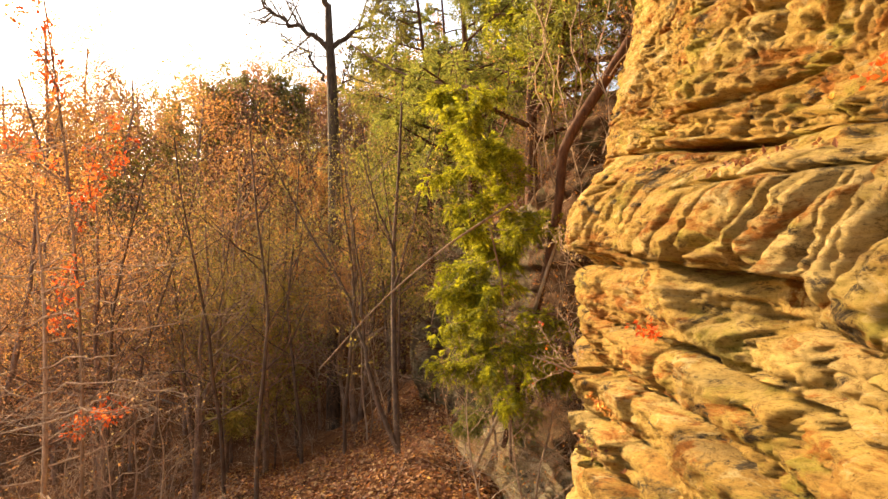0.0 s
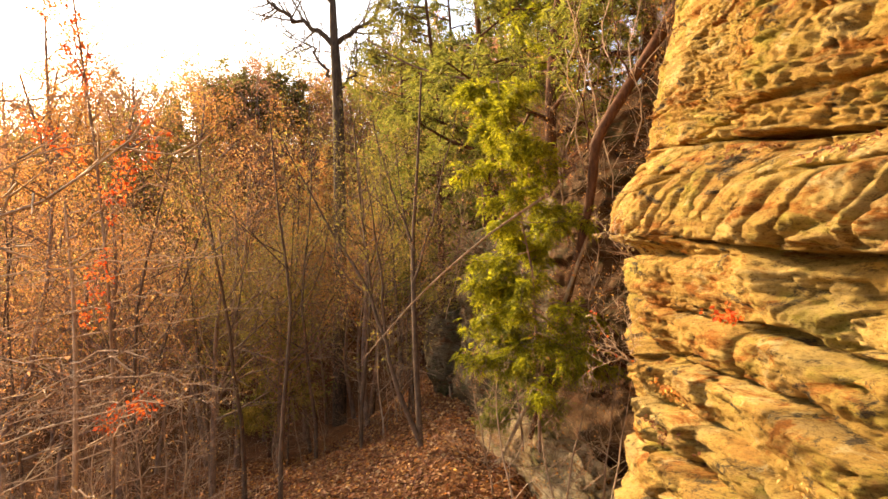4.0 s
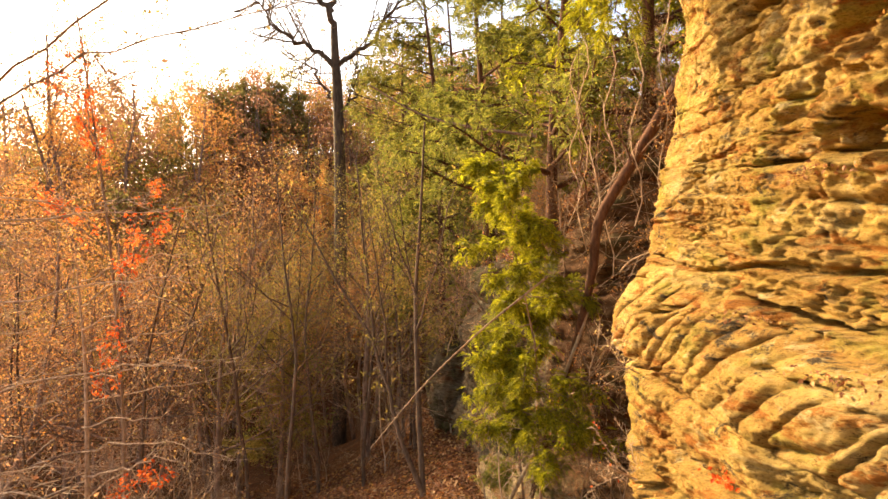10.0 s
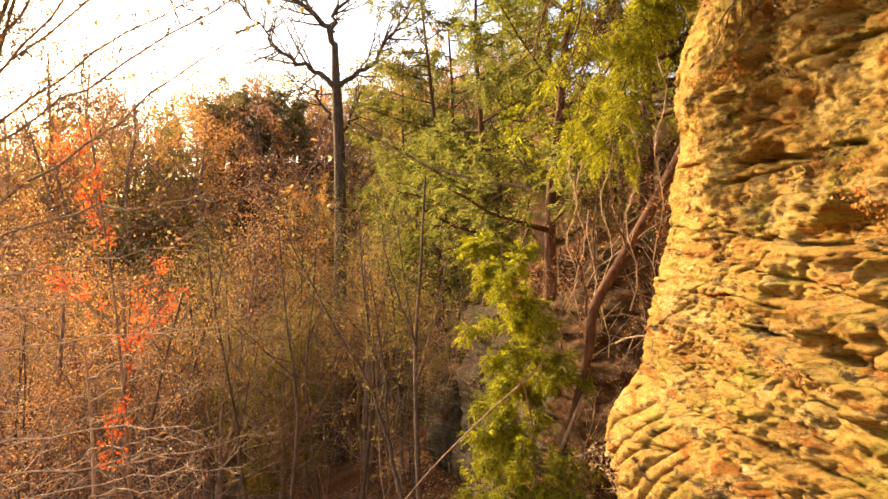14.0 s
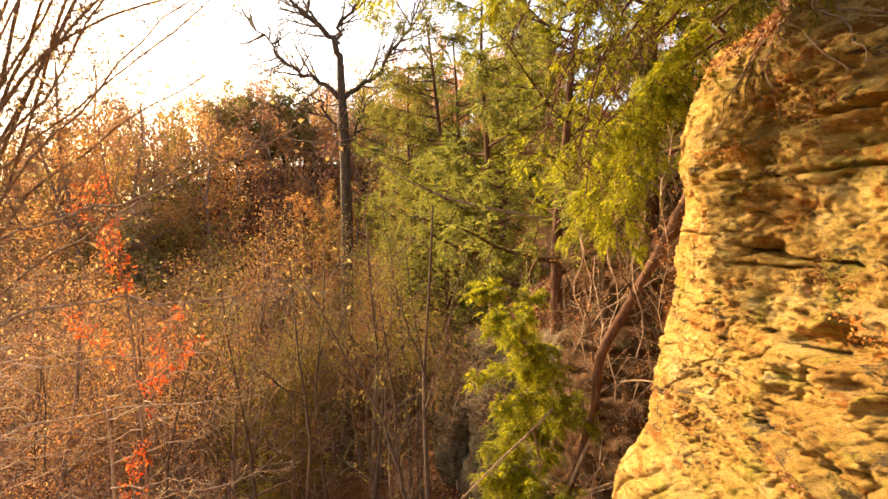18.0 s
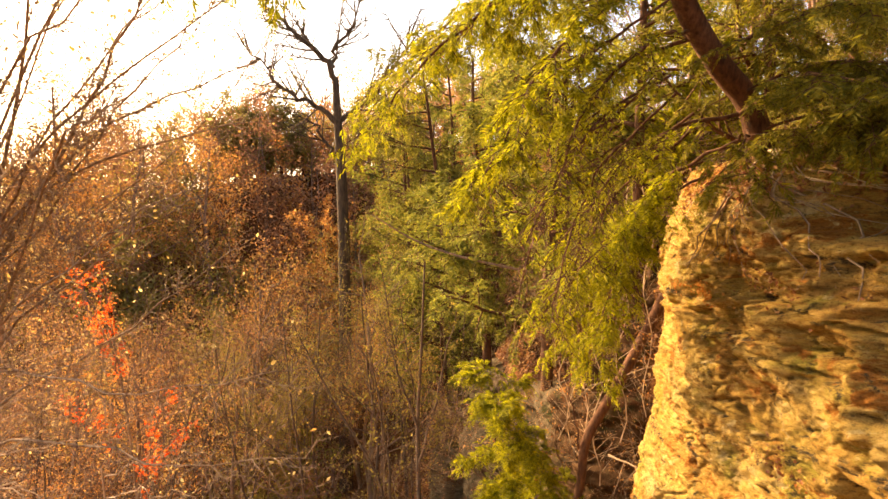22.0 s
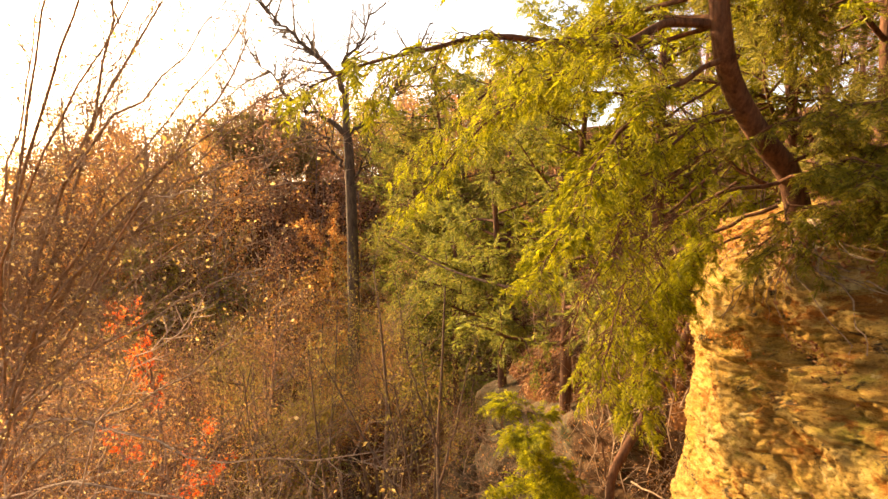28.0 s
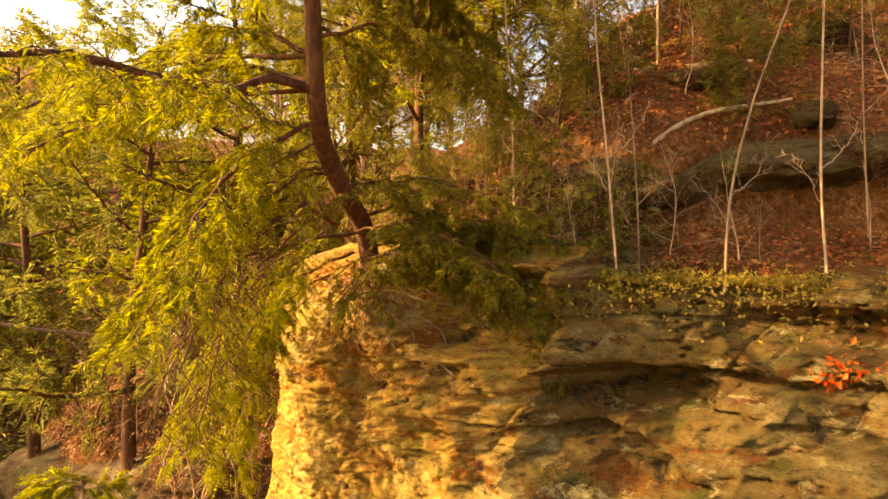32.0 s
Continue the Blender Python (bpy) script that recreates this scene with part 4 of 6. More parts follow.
# the hemlock that leans out from the top of the pillar
limbed_hemlock("large hemlock leaning out from the cliff top", [(4.45, 7.6, 14.2), (4.1, 7.45, 15.6), (3.5, 7.1, 16.15), (2.95, 6.7, 16.7), (2.62, 6.3, 17.2), (2.5, 6.2, 18.2), (2.35, 6.2, 20.5)], 0.17, [
    ([(2.6, 6.35, 17.3), (1.94, 6.18, 17.28), (1.28, 5.84, 16.94), (0.16, 5.08, 16.82), (-0.5, 4.6, 16.6), (-1.5, 4.25, 16.2)], 0.06, 0.4),
    ([(2.6, 6.3, 16.9), (1.9, 6.3, 16.5), (1.2, 6.05, 15.75), (0.85, 5.9, 15.1), (0.5, 5.85, 14.5)], 0.035),
    ([(3.2, 6.9, 16.4), (2.6, 7.2, 16.3), (1.9, 7.4, 15.9), (1.4, 7.3, 15.3)], 0.03, 0.5),
    ([(3.9, 7.4, 15.6), (3.0, 7.5, 15.4), (2.3, 7.5, 14.8), (1.7, 7.35, 14.0)], 0.03, 0.5),
    ([(4.0, 7.6, 15.3), (3.2, 8.1, 14.8), (2.6, 8.2, 13.6), (2.2, 8.0, 12.1)], 0.03, 1.2),
    ([(3.7, 8.5, 15.0), (2.9, 9.0, 14.3), (2.3, 9.1, 13.3), (1.9, 8.9, 12.3)], 0.028, 1.2),
    ([(4.1, 7.5, 15.2), (4.3, 6.6, 15.3), (4.4, 5.8, 15.2), (4.5, 5.0, 14.9)], 0.022),
    ([(3.9, 7.4, 15.6), (4.0, 6.4, 15.75), (4.1, 5.4, 15.5), (4.2, 4.6, 15.1)], 0.024),
    ([(4.0, 7.4, 15.4), (3.75, 6.9, 15.1), (3.6, 6.5, 14.7)], 0.014),
    ([(3.4, 7.1, 16.2), (3.7, 6.3, 16.3), (4.1, 5.5, 16.2), (4.6, 4.8, 15.9)], 0.03),
    ([(3.8, 7.3, 15.8), (4.3, 6.7, 16.0), (4.8, 6.0, 15.8), (5.4, 5.3, 15.5)], 0.028),
    ([(2.6, 6.3, 17.4), (1.9, 7.0, 17.6), (1.0, 7.6, 17.3), (0.1, 7.9, 16.6)], 0.035),
    ([(2.55, 6.25, 17.7), (2.0, 7.4, 18.2), (1.6, 8.8, 18.0), (1.1, 9.8, 17.2)], 0.035),
    ([(2.5, 6.2, 18.0), (3.2, 6.9, 18.3), (4.0, 7.6, 18.0), (4.8, 8.2, 17.4)], 0.03),
    ([(2.5, 6.2, 18.3), (1.6, 5.9, 18.8), (0.6, 5.9, 18.6), (-0.4, 6.2, 18.0)], 0.03),
    ([(2.55, 6.2, 17.9), (3.1, 5.6, 18.0), (3.8, 5.0, 17.7), (4.5, 4.6, 17.1)], 0.028),
    ([(3.1, 6.8, 16.5), (2.3, 6.6, 16.1), (1.7, 6.8, 15.3), (1.5, 6.9, 14.5)], 0.025, 0.5),
    ([(2.9, 7.0, 16.0), (2.2, 6.9, 15.6), (1.6, 6.7, 14.9), (1.1, 6.5, 14.0)], 0.02, 0),
    ([(3.3, 7.3, 15.6), (2.6, 7.7, 15.0), (2.1, 7.9, 14.1), (1.8, 7.9, 13.2)], 0.02, 0),
    ([(2.7, 6.5, 16.7), (1.8, 6.7, 16.1), (1.1, 6.8, 15.2), (0.6, 6.8, 14.3)], 0.018, 0),
    # extra-dense high limbs, mostly out of view, added to shade the bank
    ([(2.45, 6.2, 19.0), (1.6, 6.8, 19.6), (0.7, 7.4, 19.6), (-0.2, 8.0, 19.2)], 0.03, 2.0),
    ([(2.45, 6.2, 19.2), (2.9, 7.2, 20.0), (3.2, 8.3, 20.2), (3.4, 9.3, 19.8)], 0.03, 2.0),
    ([(2.4, 6.2, 19.5), (1.8, 5.4, 20.2), (1.2, 4.7, 20.4), (0.6, 4.2, 20.0)], 0.03, 2.0),
    ([(2.4, 6.2, 19.9), (3.2, 5.8, 20.6), (4.0, 5.4, 20.6), (4.7, 5.2, 20.2)], 0.03, 2.0),
    ([(2.38, 6.2, 20.3), (1.7, 7.2, 21.2), (1.0, 8.2, 21.4), (0.6, 9.0, 21.2)], 0.025, 2.0),
    ([(2.38, 6.2, 20.4), (2.8, 5.0, 21.0), (3.1, 4.0, 21.0), (3.4, 3.2, 20.6)], 0.025, 2.0),
    ([(3.9, 8.2, 14.9), (3.0, 8.3, 14.4), (2.4, 8.1, 13.9), (1.8, 7.8, 13.5), (1.4, 7.6, 13.1)], 0.022, 0.7),
    ([(4.2, 7.3, 15.4), (4.7, 6.2, 15.5), (5.1, 5.2, 15.25), (5.35, 4.3, 14.9)], 0.02),
    ([(4.3, 7.2, 15.3), (4.8, 6.0, 15.2), (5.0, 5.1, 14.8), (5.2, 4.2, 14.35)], 0.02),
    ([(4.3, 7.2, 15.3), (4.9, 6.3, 15.5), (5.5, 5.4, 15.6), (6.0, 4.5, 15.5)], 0.02),
    ([(2.55, 6.25, 17.7), (1.2, 7.6, 17.6), (-0.2, 8.6, 16.9), (-1.4, 9.2, 16.0)], 0.035, 0.45),
    ([(2.6, 6.3, 17.3), (1.0, 7.0, 17.0), (-0.3, 7.6, 16.2), (-1.2, 7.9, 15.2)], 0.03, 0.45),
    ([(4.2, 7.0, 15.3), (4.6, 5.8, 15.3), (4.9, 4.9, 14.7), (5.0, 4.4, 13.9)], 0.022, 0.9),
    ([(4.2, 7.2, 15.5), (5.0, 5.9, 15.8), (5.6, 4.8, 15.5), (5.8, 3.9, 14.9)], 0.024, 0.9),
    # more dense limbs above the view, again to shade the bank
    ([(2.45, 6.2, 19.1), (3.4, 6.0, 19.6), (4.4, 5.6, 19.6), (5.3, 5.0, 19.2)], 0.03, 2.2),
    ([(2.45, 6.2, 19.4), (3.2, 5.0, 19.9), (3.9, 4.0, 19.9), (4.4, 3.0, 19.4)], 0.03, 2.2),
    ([(2.5, 6.2, 18.6), (3.4, 6.6, 19.2), (4.6, 6.8, 19.3), (5.8, 6.6, 18.8)], 0.03, 2.0),
    ([(3.3, 7.4, 15.4), (2.5, 7.9, 14.6), (2.0, 8.2, 13.6), (1.8, 8.2, 12.6)], 0.02, 0),
    ([(2.8, 6.9, 16.0), (1.9, 7.3, 15.2), (1.4, 7.5, 14.2), (1.1, 7.5, 13.2)], 0.02, 0),
    ([(3.0, 7.1, 15.8), (2.2, 7.2, 15.0), (1.7, 7.1, 14.0), (1.5, 7.0, 13.0)], 0.018, 0),
    ([(4.3, 7.4, 15.2), (5.0, 6.7, 15.6), (5.7, 6.0, 15.9), (6.3, 5.3, 15.9)], 0.02),
], 701, L_HEM, per_metre=12, spray=0.19)

# hemlocks at the gully
hemlock("hemlock with a dense crown on the bank behind the cliff top", (6.6, 9.3, 16.4), 9.5, 0.12, 320, 3200, 0.33, reach=0.34, first=0.12, kids=30)
hemlock("sunlit yellow-green hemlock leaning out of the gully", (2.0, 13.2, 3.0), 8.2, 0.035, 301, 3600, 0.26, wood=BARK, lean=(-0.05, -0.1), reach=0.18, kids=46, first=0.2, pairs=9, droop=0.4)
hemlock("grey-green hemlock low in the gully", (1.75, 14.3, 2.6), 5.0, 0.03, 309, 1500, 0.24, L_SLOPE, wood=BARK, reach=0.2, kids=30, first=0.1, pairs=8, droop=0.35)
hemlock("tall hemlock on the rim beyond the gully", (2.9, 17.5, 8.6), 13.0, 0.2, 302, 2600, 0.4, L_SLOPE)
hemlock("tall hemlock on the rim beyond the gully", (1.2, 22.5, 8.2), 12.5, 0.2, 303, 2200, 0.48, L_SLOPE)
hemlock("tall hemlock on the slope above the gully", (5.4, 16.0, 10.6), 13.0, 0.22, 304, 2500, 0.46)
hemlock("tall hemlock on the slope above the gully", (8.0, 20.0, 12.0), 14.0, 0.22, 305, 2200, 0.56)
hemlock("tall hemlock on the slope above the gully", (5.2, 27.0, 9.5), 16.0, 0.22, 306, 2200, 0.6)
for i, (x, y, top) in enumerate(((-5.6, 44, 19), (-4.0, 41, 21.5), (-2.7, 38, 23), (-1.3, 36, 24.5), (0.4, 32, 24), (-2.2, 33, 17), (-0.8, 28, 16), (2.0, 34, 27), (-3.2, 42, 23))):
    z = float(ground_z(x, y)) - 0.2
    hemlock("tall olive-green hemlock on the slope across the ravine", (x, y, z), top - z, 0.24, 350 + i, 1700, 0.68, (L_SLOPE, L_DARK, L_SLOPE)[i % 3], pairs=5, kids=34, reach=0.2, first=0.22, group="slope hemlocks")
for i, (x, y, h) in enumerate(((5.6, 5.4, 1.6), (6.0, 4.6, 1.3), (6.6, 6.9, 2.2), (7.6, 8.4, 3.0), (8.3, 3.4, 1.6), (9.8, 5.2, 3.5), (6.1, 8.6, 2.0), (11.5, 2.0, 3.5), (5.5, 6.2, 1.9), (6.3, 5.6, 1.5), (7.0, 4.6, 1.2), (8.8, 6.8, 4.5), (10.6, 7.6, 6.0), (7.0, 7.8, 3.2), (7.6, 5.6, 1.8), (9.4, 4.0, 1.6), (10.2, 2.6, 2.0), (8.2, 6.2, 2.4), (12.0, 4.6, 4.0), (13.0, 2.6, 4.0))):
    hemlock("low dark hemlock sapling on the bank", (x, y, float(ground_z(x, y)) - 0.05), h, 0.02, 330 + i, int(260 * h), 0.2, L_DARK, first=0.05, kids=16, reach=0.5, group="bank hemlocks")
hemlock("tall dark hemlock on the bank behind the cliff top", (9.4, 9.6, 17.4), 11.0, 0.14, 321, 2400, 0.4, L_DARK, reach=0.34, first=0.1, kids=30)
hemlock("tall dark hemlock on the bank behind the cliff top", (7.0, 12.6, 14.6), 11.0, 0.14, 322, 2200, 0.4, L_DARK, reach=0.3, first=0.1, kids=30)
hemlock("young hemlock under the taller trees", (-8.8, 26.0, -2.2), 8.5, 0.08, 307, 1800, 0.45, L_OLIVE)

# the red maple and other trees beside the ravine
for i, (x, y, h) in enumerate(((-30.3, 45, 29), (-26.5, 46, 27.5), (-34, 44, 26), (-37, 47, 25), (-23, 48, 25), (-32, 50, 29), (-28.5, 42, 24))):
    tree("tall woodland tree with sparse orange leaves", (x, y, -3.5), h, 0.3, 411 + i, (L_ORANGE, L_BROWN)[i % 2], 6500, 0.16, group="orange treetops", first=0.4, kids=14, levels=4, sub=0.32, scatter=0.4)
tree("bare slender tree forked above the leaf litter", (-11.6, 34.5, -5), 17, 0.17, 414, L_BROWN, 900, 0.14, first=0.4, kids=11, levels=4, lean=(-0.03, 0), split=True)
tree("orange-leaved tree on the far slope", (-13.0, 50, 2.0), 12.5, 0.2, 415, L_ORANGE, 6000, 0.22, first=0.3, kids=13)


for i, (x, y, h) in enumerate(((-1.9, 22.5, 7.5), (-7.6, 25, 6.5), (-9.2, 27.5, 6.5), (-0.5, 25, 9.5))):
    tree("small understory tree with thin olive leaves", (x, y, float(ground_z(x, y)) - 0.1), h, 0.05, 620 + i, (L_OLIVE, L_SLOPE)[i % 2], 1900, 0.1, group="olive understory", wood=BARK_BROWN, first=0.12, kids=15, levels=4, sub=0.4, scatter=0.15)
for i, (az, d, h) in enumerate(((-24.6, 74, 9), (-23.0, 72, 9.5), (-21.6, 75, 10), (-20.2, 73, 9), (-18.6, 74, 9.5), (-16.6, 72, 9))):
    x, y = d * math.sin(radians(az)), d * math.cos(radians(az))
    hemlock("dark conifer standing on the far ridge", (x, y, float(ground_z(x, y)) - 0.3), h, 0.25, 640 + i, 900, 1.1, L_FAR, pairs=4, kids=30, reach=0.22, first=0.2, group="ridge conifers", name="conifer")


def courses(label, name, trunk, r0, r1, limbs, wood, seed, twig=1.0, gap=0.35, leaf=None, n_leaf=0, size=0.07, thick=1.0, at=None, wild=0.03):
    """A tree with a trunk and limbs of given courses, and twigs along them."""
    r = np.random.default_rng(seed)
    off = np.array(at if at else trunk[0], float)
    ob = thing(name, label, "tree", at=off)
    P, R = shaped(np.array(trunk) - off, r0, r1, 24)
    part("trunk", mesh_from("trunk", *tubes([(P, R)], 12)), wood, ob)
    allt = []
    for pts, a in limbs:
        Q, S = shaped(np.array(pts) - off, a, a * 0.18, 14)
        Q[1:] += r.normal(size=Q[1:].shape) * wild
        tw = feather(r, Q, twig, gap, -0.08, 0.15, False)
        tw2 = [k for q, _ in tw for k in feather(r, q, twig * 0.45, gap * 0.8, -0.05, 0.2, False)]
        k = max(a / 0.05, 0.6) * thick
        tw = [(q, s * k) for q, s in tw]
        tw2 = [(q, s * max(k * 0.5, 0.7)) for q, s in tw2]
        limb = part("limb", mesh_from("limb", *tubes([(Q, S)], 7)), wood, ob)
        stuff("twigwork", mesh_from("twigwork", *tubes(tw + tw2, 3)), wood, limb)
        allt += tw + tw2
    if leaf:
        part("foliage", mesh_from("foliage", *leaf_cloud(allt, r, n_leaf, size, 0.62, 0.03), smooth=False), leaf, ob)
    return ob


courses("tall bare oak with a crooked forked crown", "oak_tree", [(-8.4, 38.2, -4.8), (-8.3, 38.2, 10.7), (-8.5, 38.4, 18.6), (-8.72, 38.5, 22), (-8.83, 38.6, 24.5)], 0.48, 0.22, [
    ([(-8.83, 38.6, 24.4), (-9.69, 38.6, 26.1), (-11.85, 38.6, 27.7), (-13, 38.6, 28.9), (-14.5, 38.4, 30.5)], 0.24),
    ([(-8.64, 38.5, 21.4), (-7.14, 38.6, 22.55), (-5.35, 38.8, 24.3), (-4.16, 38.9, 26.3), (-3.2, 39, 28.1)], 0.2),
    ([(-8.84, 38.5, 21.4), (-10.5, 38.5, 22.6), (-12.1, 38.4, 23.4), (-13.5, 38.4, 24.8), (-15.2, 38.4, 26.8)], 0.2),
    ([(-9.0, 38.4, 19.2), (-9.72, 38.4, 20.2), (-10.5, 38.4, 21.4), (-11.9, 38.4, 22.2)], 0.13),
    ([(-8.9, 38.6, 25.2), (-8.7, 38.7, 26.9), (-7.7, 38.8, 28.1), (-7.1, 38.9, 30.5)], 0.17),
    ([(-8.5, 38.4, 18.2), (-7.75, 38.5, 19.2), (-7.15, 38.5, 20.0), (-6.8, 38.4, 21.5)], 0.11)], BARK_OAK, 402, 3.4, 0.45, wild=0.16, thick=3.0)

courses("beech with grey limbs and pale yellow leaves", "beech_tree", [(-10.4, 10.4, 0.0), (-10.2, 10.3, 6), (-9.6, 10.0, 10), (-9.7, 9.9, 13), (-10.0, 9.8, 16), (-10.4, 9.8, 20)], 0.12, 0.04, [
    ([(-9.3, 9.8, 10.4), (-7.6, 8.6, 13.0), (-6.0, 7.9, 14.5), (-4.4, 7.8, 15.3), (-2.3, 8.2, 15.8)], 0.04),
    ([(-9.2, 9.7, 10.8), (-7.4, 9.0, 13.6), (-5.2, 7.6, 15.2), (-3.6, 6.4, 16.2), (-2.4, 5.3, 16.9)], 0.04),
    ([(-9.0, 9.6, 11.5), (-7.2, 8.8, 13.8), (-5.2, 8.0, 15.3), (-3.6, 7.3, 15.9), (-2.1, 6.8, 16.2)], 0.035),
    ([(-8.8, 9.4, 12.4), (-7.0, 8.5, 14.6), (-5.6, 7.5, 16.5), (-4.6, 6.6, 18), (-4.0, 6.0, 19.5)], 0.035),
    ([(-8.6, 9.3, 13), (-6.9, 8.4, 15.4), (-5.4, 7.8, 17.2), (-4.4, 7.6, 18.6), (-3.4, 7.2, 19.8)], 0.03),
    ([(-9.1, 9.7, 11), (-7.2, 8.8, 13.0), (-4.9, 7.1, 15.0), (-3.8, 6.2, 15.4), (-2.9, 5.4, 15.4)], 0.03),
    ([(-9.4, 9.9, 10), (-7.8, 9.2, 12), (-6.2, 8.8, 13.2), (-4.6, 9.0, 14.4), (-3.4, 9.4, 15.0)], 0.03),
    ([(-9.6, 10, 9.4), (-7.6, 9.2, 11.2), (-5.6, 8.6, 12.2), (-4.0, 8.4, 13.2), (-3.0, 8.6, 14.0)], 0.03),
    ([(-9.8, 10.1, 9), (-7.4, 8.8, 10.6), (-5, 7.5, 11.2), (-3.2, 6.6, 11.3), (-1.4, 6.3, 11.5)], 0.025),
    ([(-9.0, 9.6, 12.6), (-7.6, 9.0, 14.8), (-6.2, 8.4, 16.6), (-5.2, 8.1, 18.0), (-4.6, 8.0, 19.0)], 0.026),
    ([(-8.4, 9.0, 13.2), (-6.6, 8.4, 14.9), (-4.9, 7.9, 16.4), (-3.7, 7.7, 17.6), (-3.0, 7.6, 18.6)], 0.024),
    ([(-8.0, 8.9, 13.0), (-6.0, 8.2, 14.2), (-4.4, 7.4, 15.6), (-3.2, 6.9, 16.4), (-2.4, 6.6, 17.0)], 0.022),
    ([(-9.2, 9.6, 13.4), (-8.0, 8.8, 15.8), (-7.0, 8.2, 17.6), (-6.3, 7.8, 19.4)], 0.026),
    ([(-8.2, 9.0, 12.6), (-6.4, 8.6, 13.7), (-4.6, 8.6, 15.0), (-3.2, 8.7, 16.4), (-2.4, 8.8, 17.4)], 0.022),
    ([(-8.4, 9.1, 11.6), (-6.4, 8.0, 12.9), (-4.6, 7.0, 13.8), (-3.2, 6.2, 14.4), (-2.2, 5.6, 14.6)], 0.022),
    ([(-9.0, 9.6, 12.0), (-6.6, 7.8, 14.8), (-5.0, 6.5, 16.0), (-4.0, 6.4, 16.8), (-3.1, 6.4, 17.7)], 0.03),
    ([(-9.0, 9.6, 12.6), (-6.8, 7.6, 15.4), (-5.4, 6.6, 17.0), (-4.6, 6.3, 18.2), (-4.1, 6.2, 19.3)], 0.028),
    ([(-8.6, 9.4, 12.2), (-6.4, 8.0, 14.4), (-4.6, 7.0, 15.6), (-3.2, 6.8, 16.4), (-1.8, 6.6, 17.3)], 0.028),
    ([(-9.2, 9.8, 12.0), (-7.4, 8.2, 15.0), (-6.2, 7.2, 17.0), (-5.4, 6.8, 18.8), (-5.0, 6.6, 20.0)], 0.028),
    ([(-8.8, 9.5, 12.0), (-6.8, 7.2, 14.2), (-5.2, 5.8, 15.4), (-4.0, 5.0, 16.3), (-3.0, 4.6, 17.4)], 0.026),
    ([(-9.5, 10, 10), (-7.4, 8.5, 11.8), (-5, 7, 12.3), (-3, 5.6, 12.5), (-1.2, 4.7, 13.0)], 0.025)], BARK_GREY, 421, 1.0, 0.13, L_YELLOW, 3000, 0.062, thick=1.5)

courses("slim red maple with clumps of scarlet leaves", "maple_tree", [(-7.3, 12.6, 0.2), (-7.2, 12.5, 5), (-7.4, 12.4, 9), (-7.8, 12.4, 12), (-8.2, 12.4, 14.6)], 0.042, 0.012, [
    ([(-7.3, 12.4, 7.5), (-6.8, 12.2, 8.8), (-6.2, 11.9, 9.4), (-5.75, 11.8, 9.9)], 0.025),
    ([(-7.3, 12.4, 7.9), (-7.0, 12.4, 9.0), (-6.65, 12.33, 9.9), (-6.3, 12.2, 10.4)], 0.022),
    ([(-7.5, 12.4, 10), (-7.7, 12.3, 11.4), (-7.92, 12.3, 12.5), (-8.0, 12.2, 13.4)], 0.022),
    ([(-7.2, 12.4, 5.4), (-7.4, 12.2, 6.4), (-7.2, 12.1, 7.0), (-7.0, 12.0, 7.3)], 0.02),
    ([(-7.2, 12.4, 3.4), (-6.6, 11.9, 4.1), (-6.1, 11.6, 4.4), (-5.7, 11.4, 4.5)], 0.02),
    ([(-7.6, 12.4, 11), (-8.4, 12.6, 12.2), (-9.0, 12.8, 13.0)], 0.02),
    ([(-7.4, 12.4, 9), (-8.2, 12.2, 9.6), (-8.8, 12.2, 10.2)], 0.02)], BARK_GREY, 401, 0.5, 0.14, L_RED, 1700, 0.085)

courses("leafless sapling with pale crooked twigs", "tree", [(-5.2, 3.4, 2.5), (-5.0, 3.4, 5), (-4.8, 3.3, 8), (-4.7, 3.3, 11)], 0.06, 0.02, [
    ([(-4.9, 3.35, 6.4), (-3.0, 3.0, 6.9), (-1.6, 2.75, 7.4), (-0.8, 2.6, 7.7), (-0.4, 2.57, 7.95)], 0.012),
    ([(-4.9, 3.35, 6.0), (-3.2, 3.4, 6.4), (-1.8, 3.3, 6.8), (-0.9, 3.2, 7.2)], 0.009),
    ([(-4.9, 3.35, 5.4), (-3.4, 3.9, 5.9), (-2.3, 4.0, 6.2), (-1.4, 4.1, 6.6)], 0.009),
    ([(-4.8, 3.3, 8.5), (-3.4, 3.6, 9.2), (-2.6, 4.0, 9.4), (-1.9, 4.4, 9.4)], 0.012),
    ([(-4.7, 3.3, 10), (-3.4, 3.4, 12.3), (-2.4, 3.0, 14.0), (-1.7, 2.8, 14.6)], 0.012)], TWIG, 422, 0.4, 0.22)

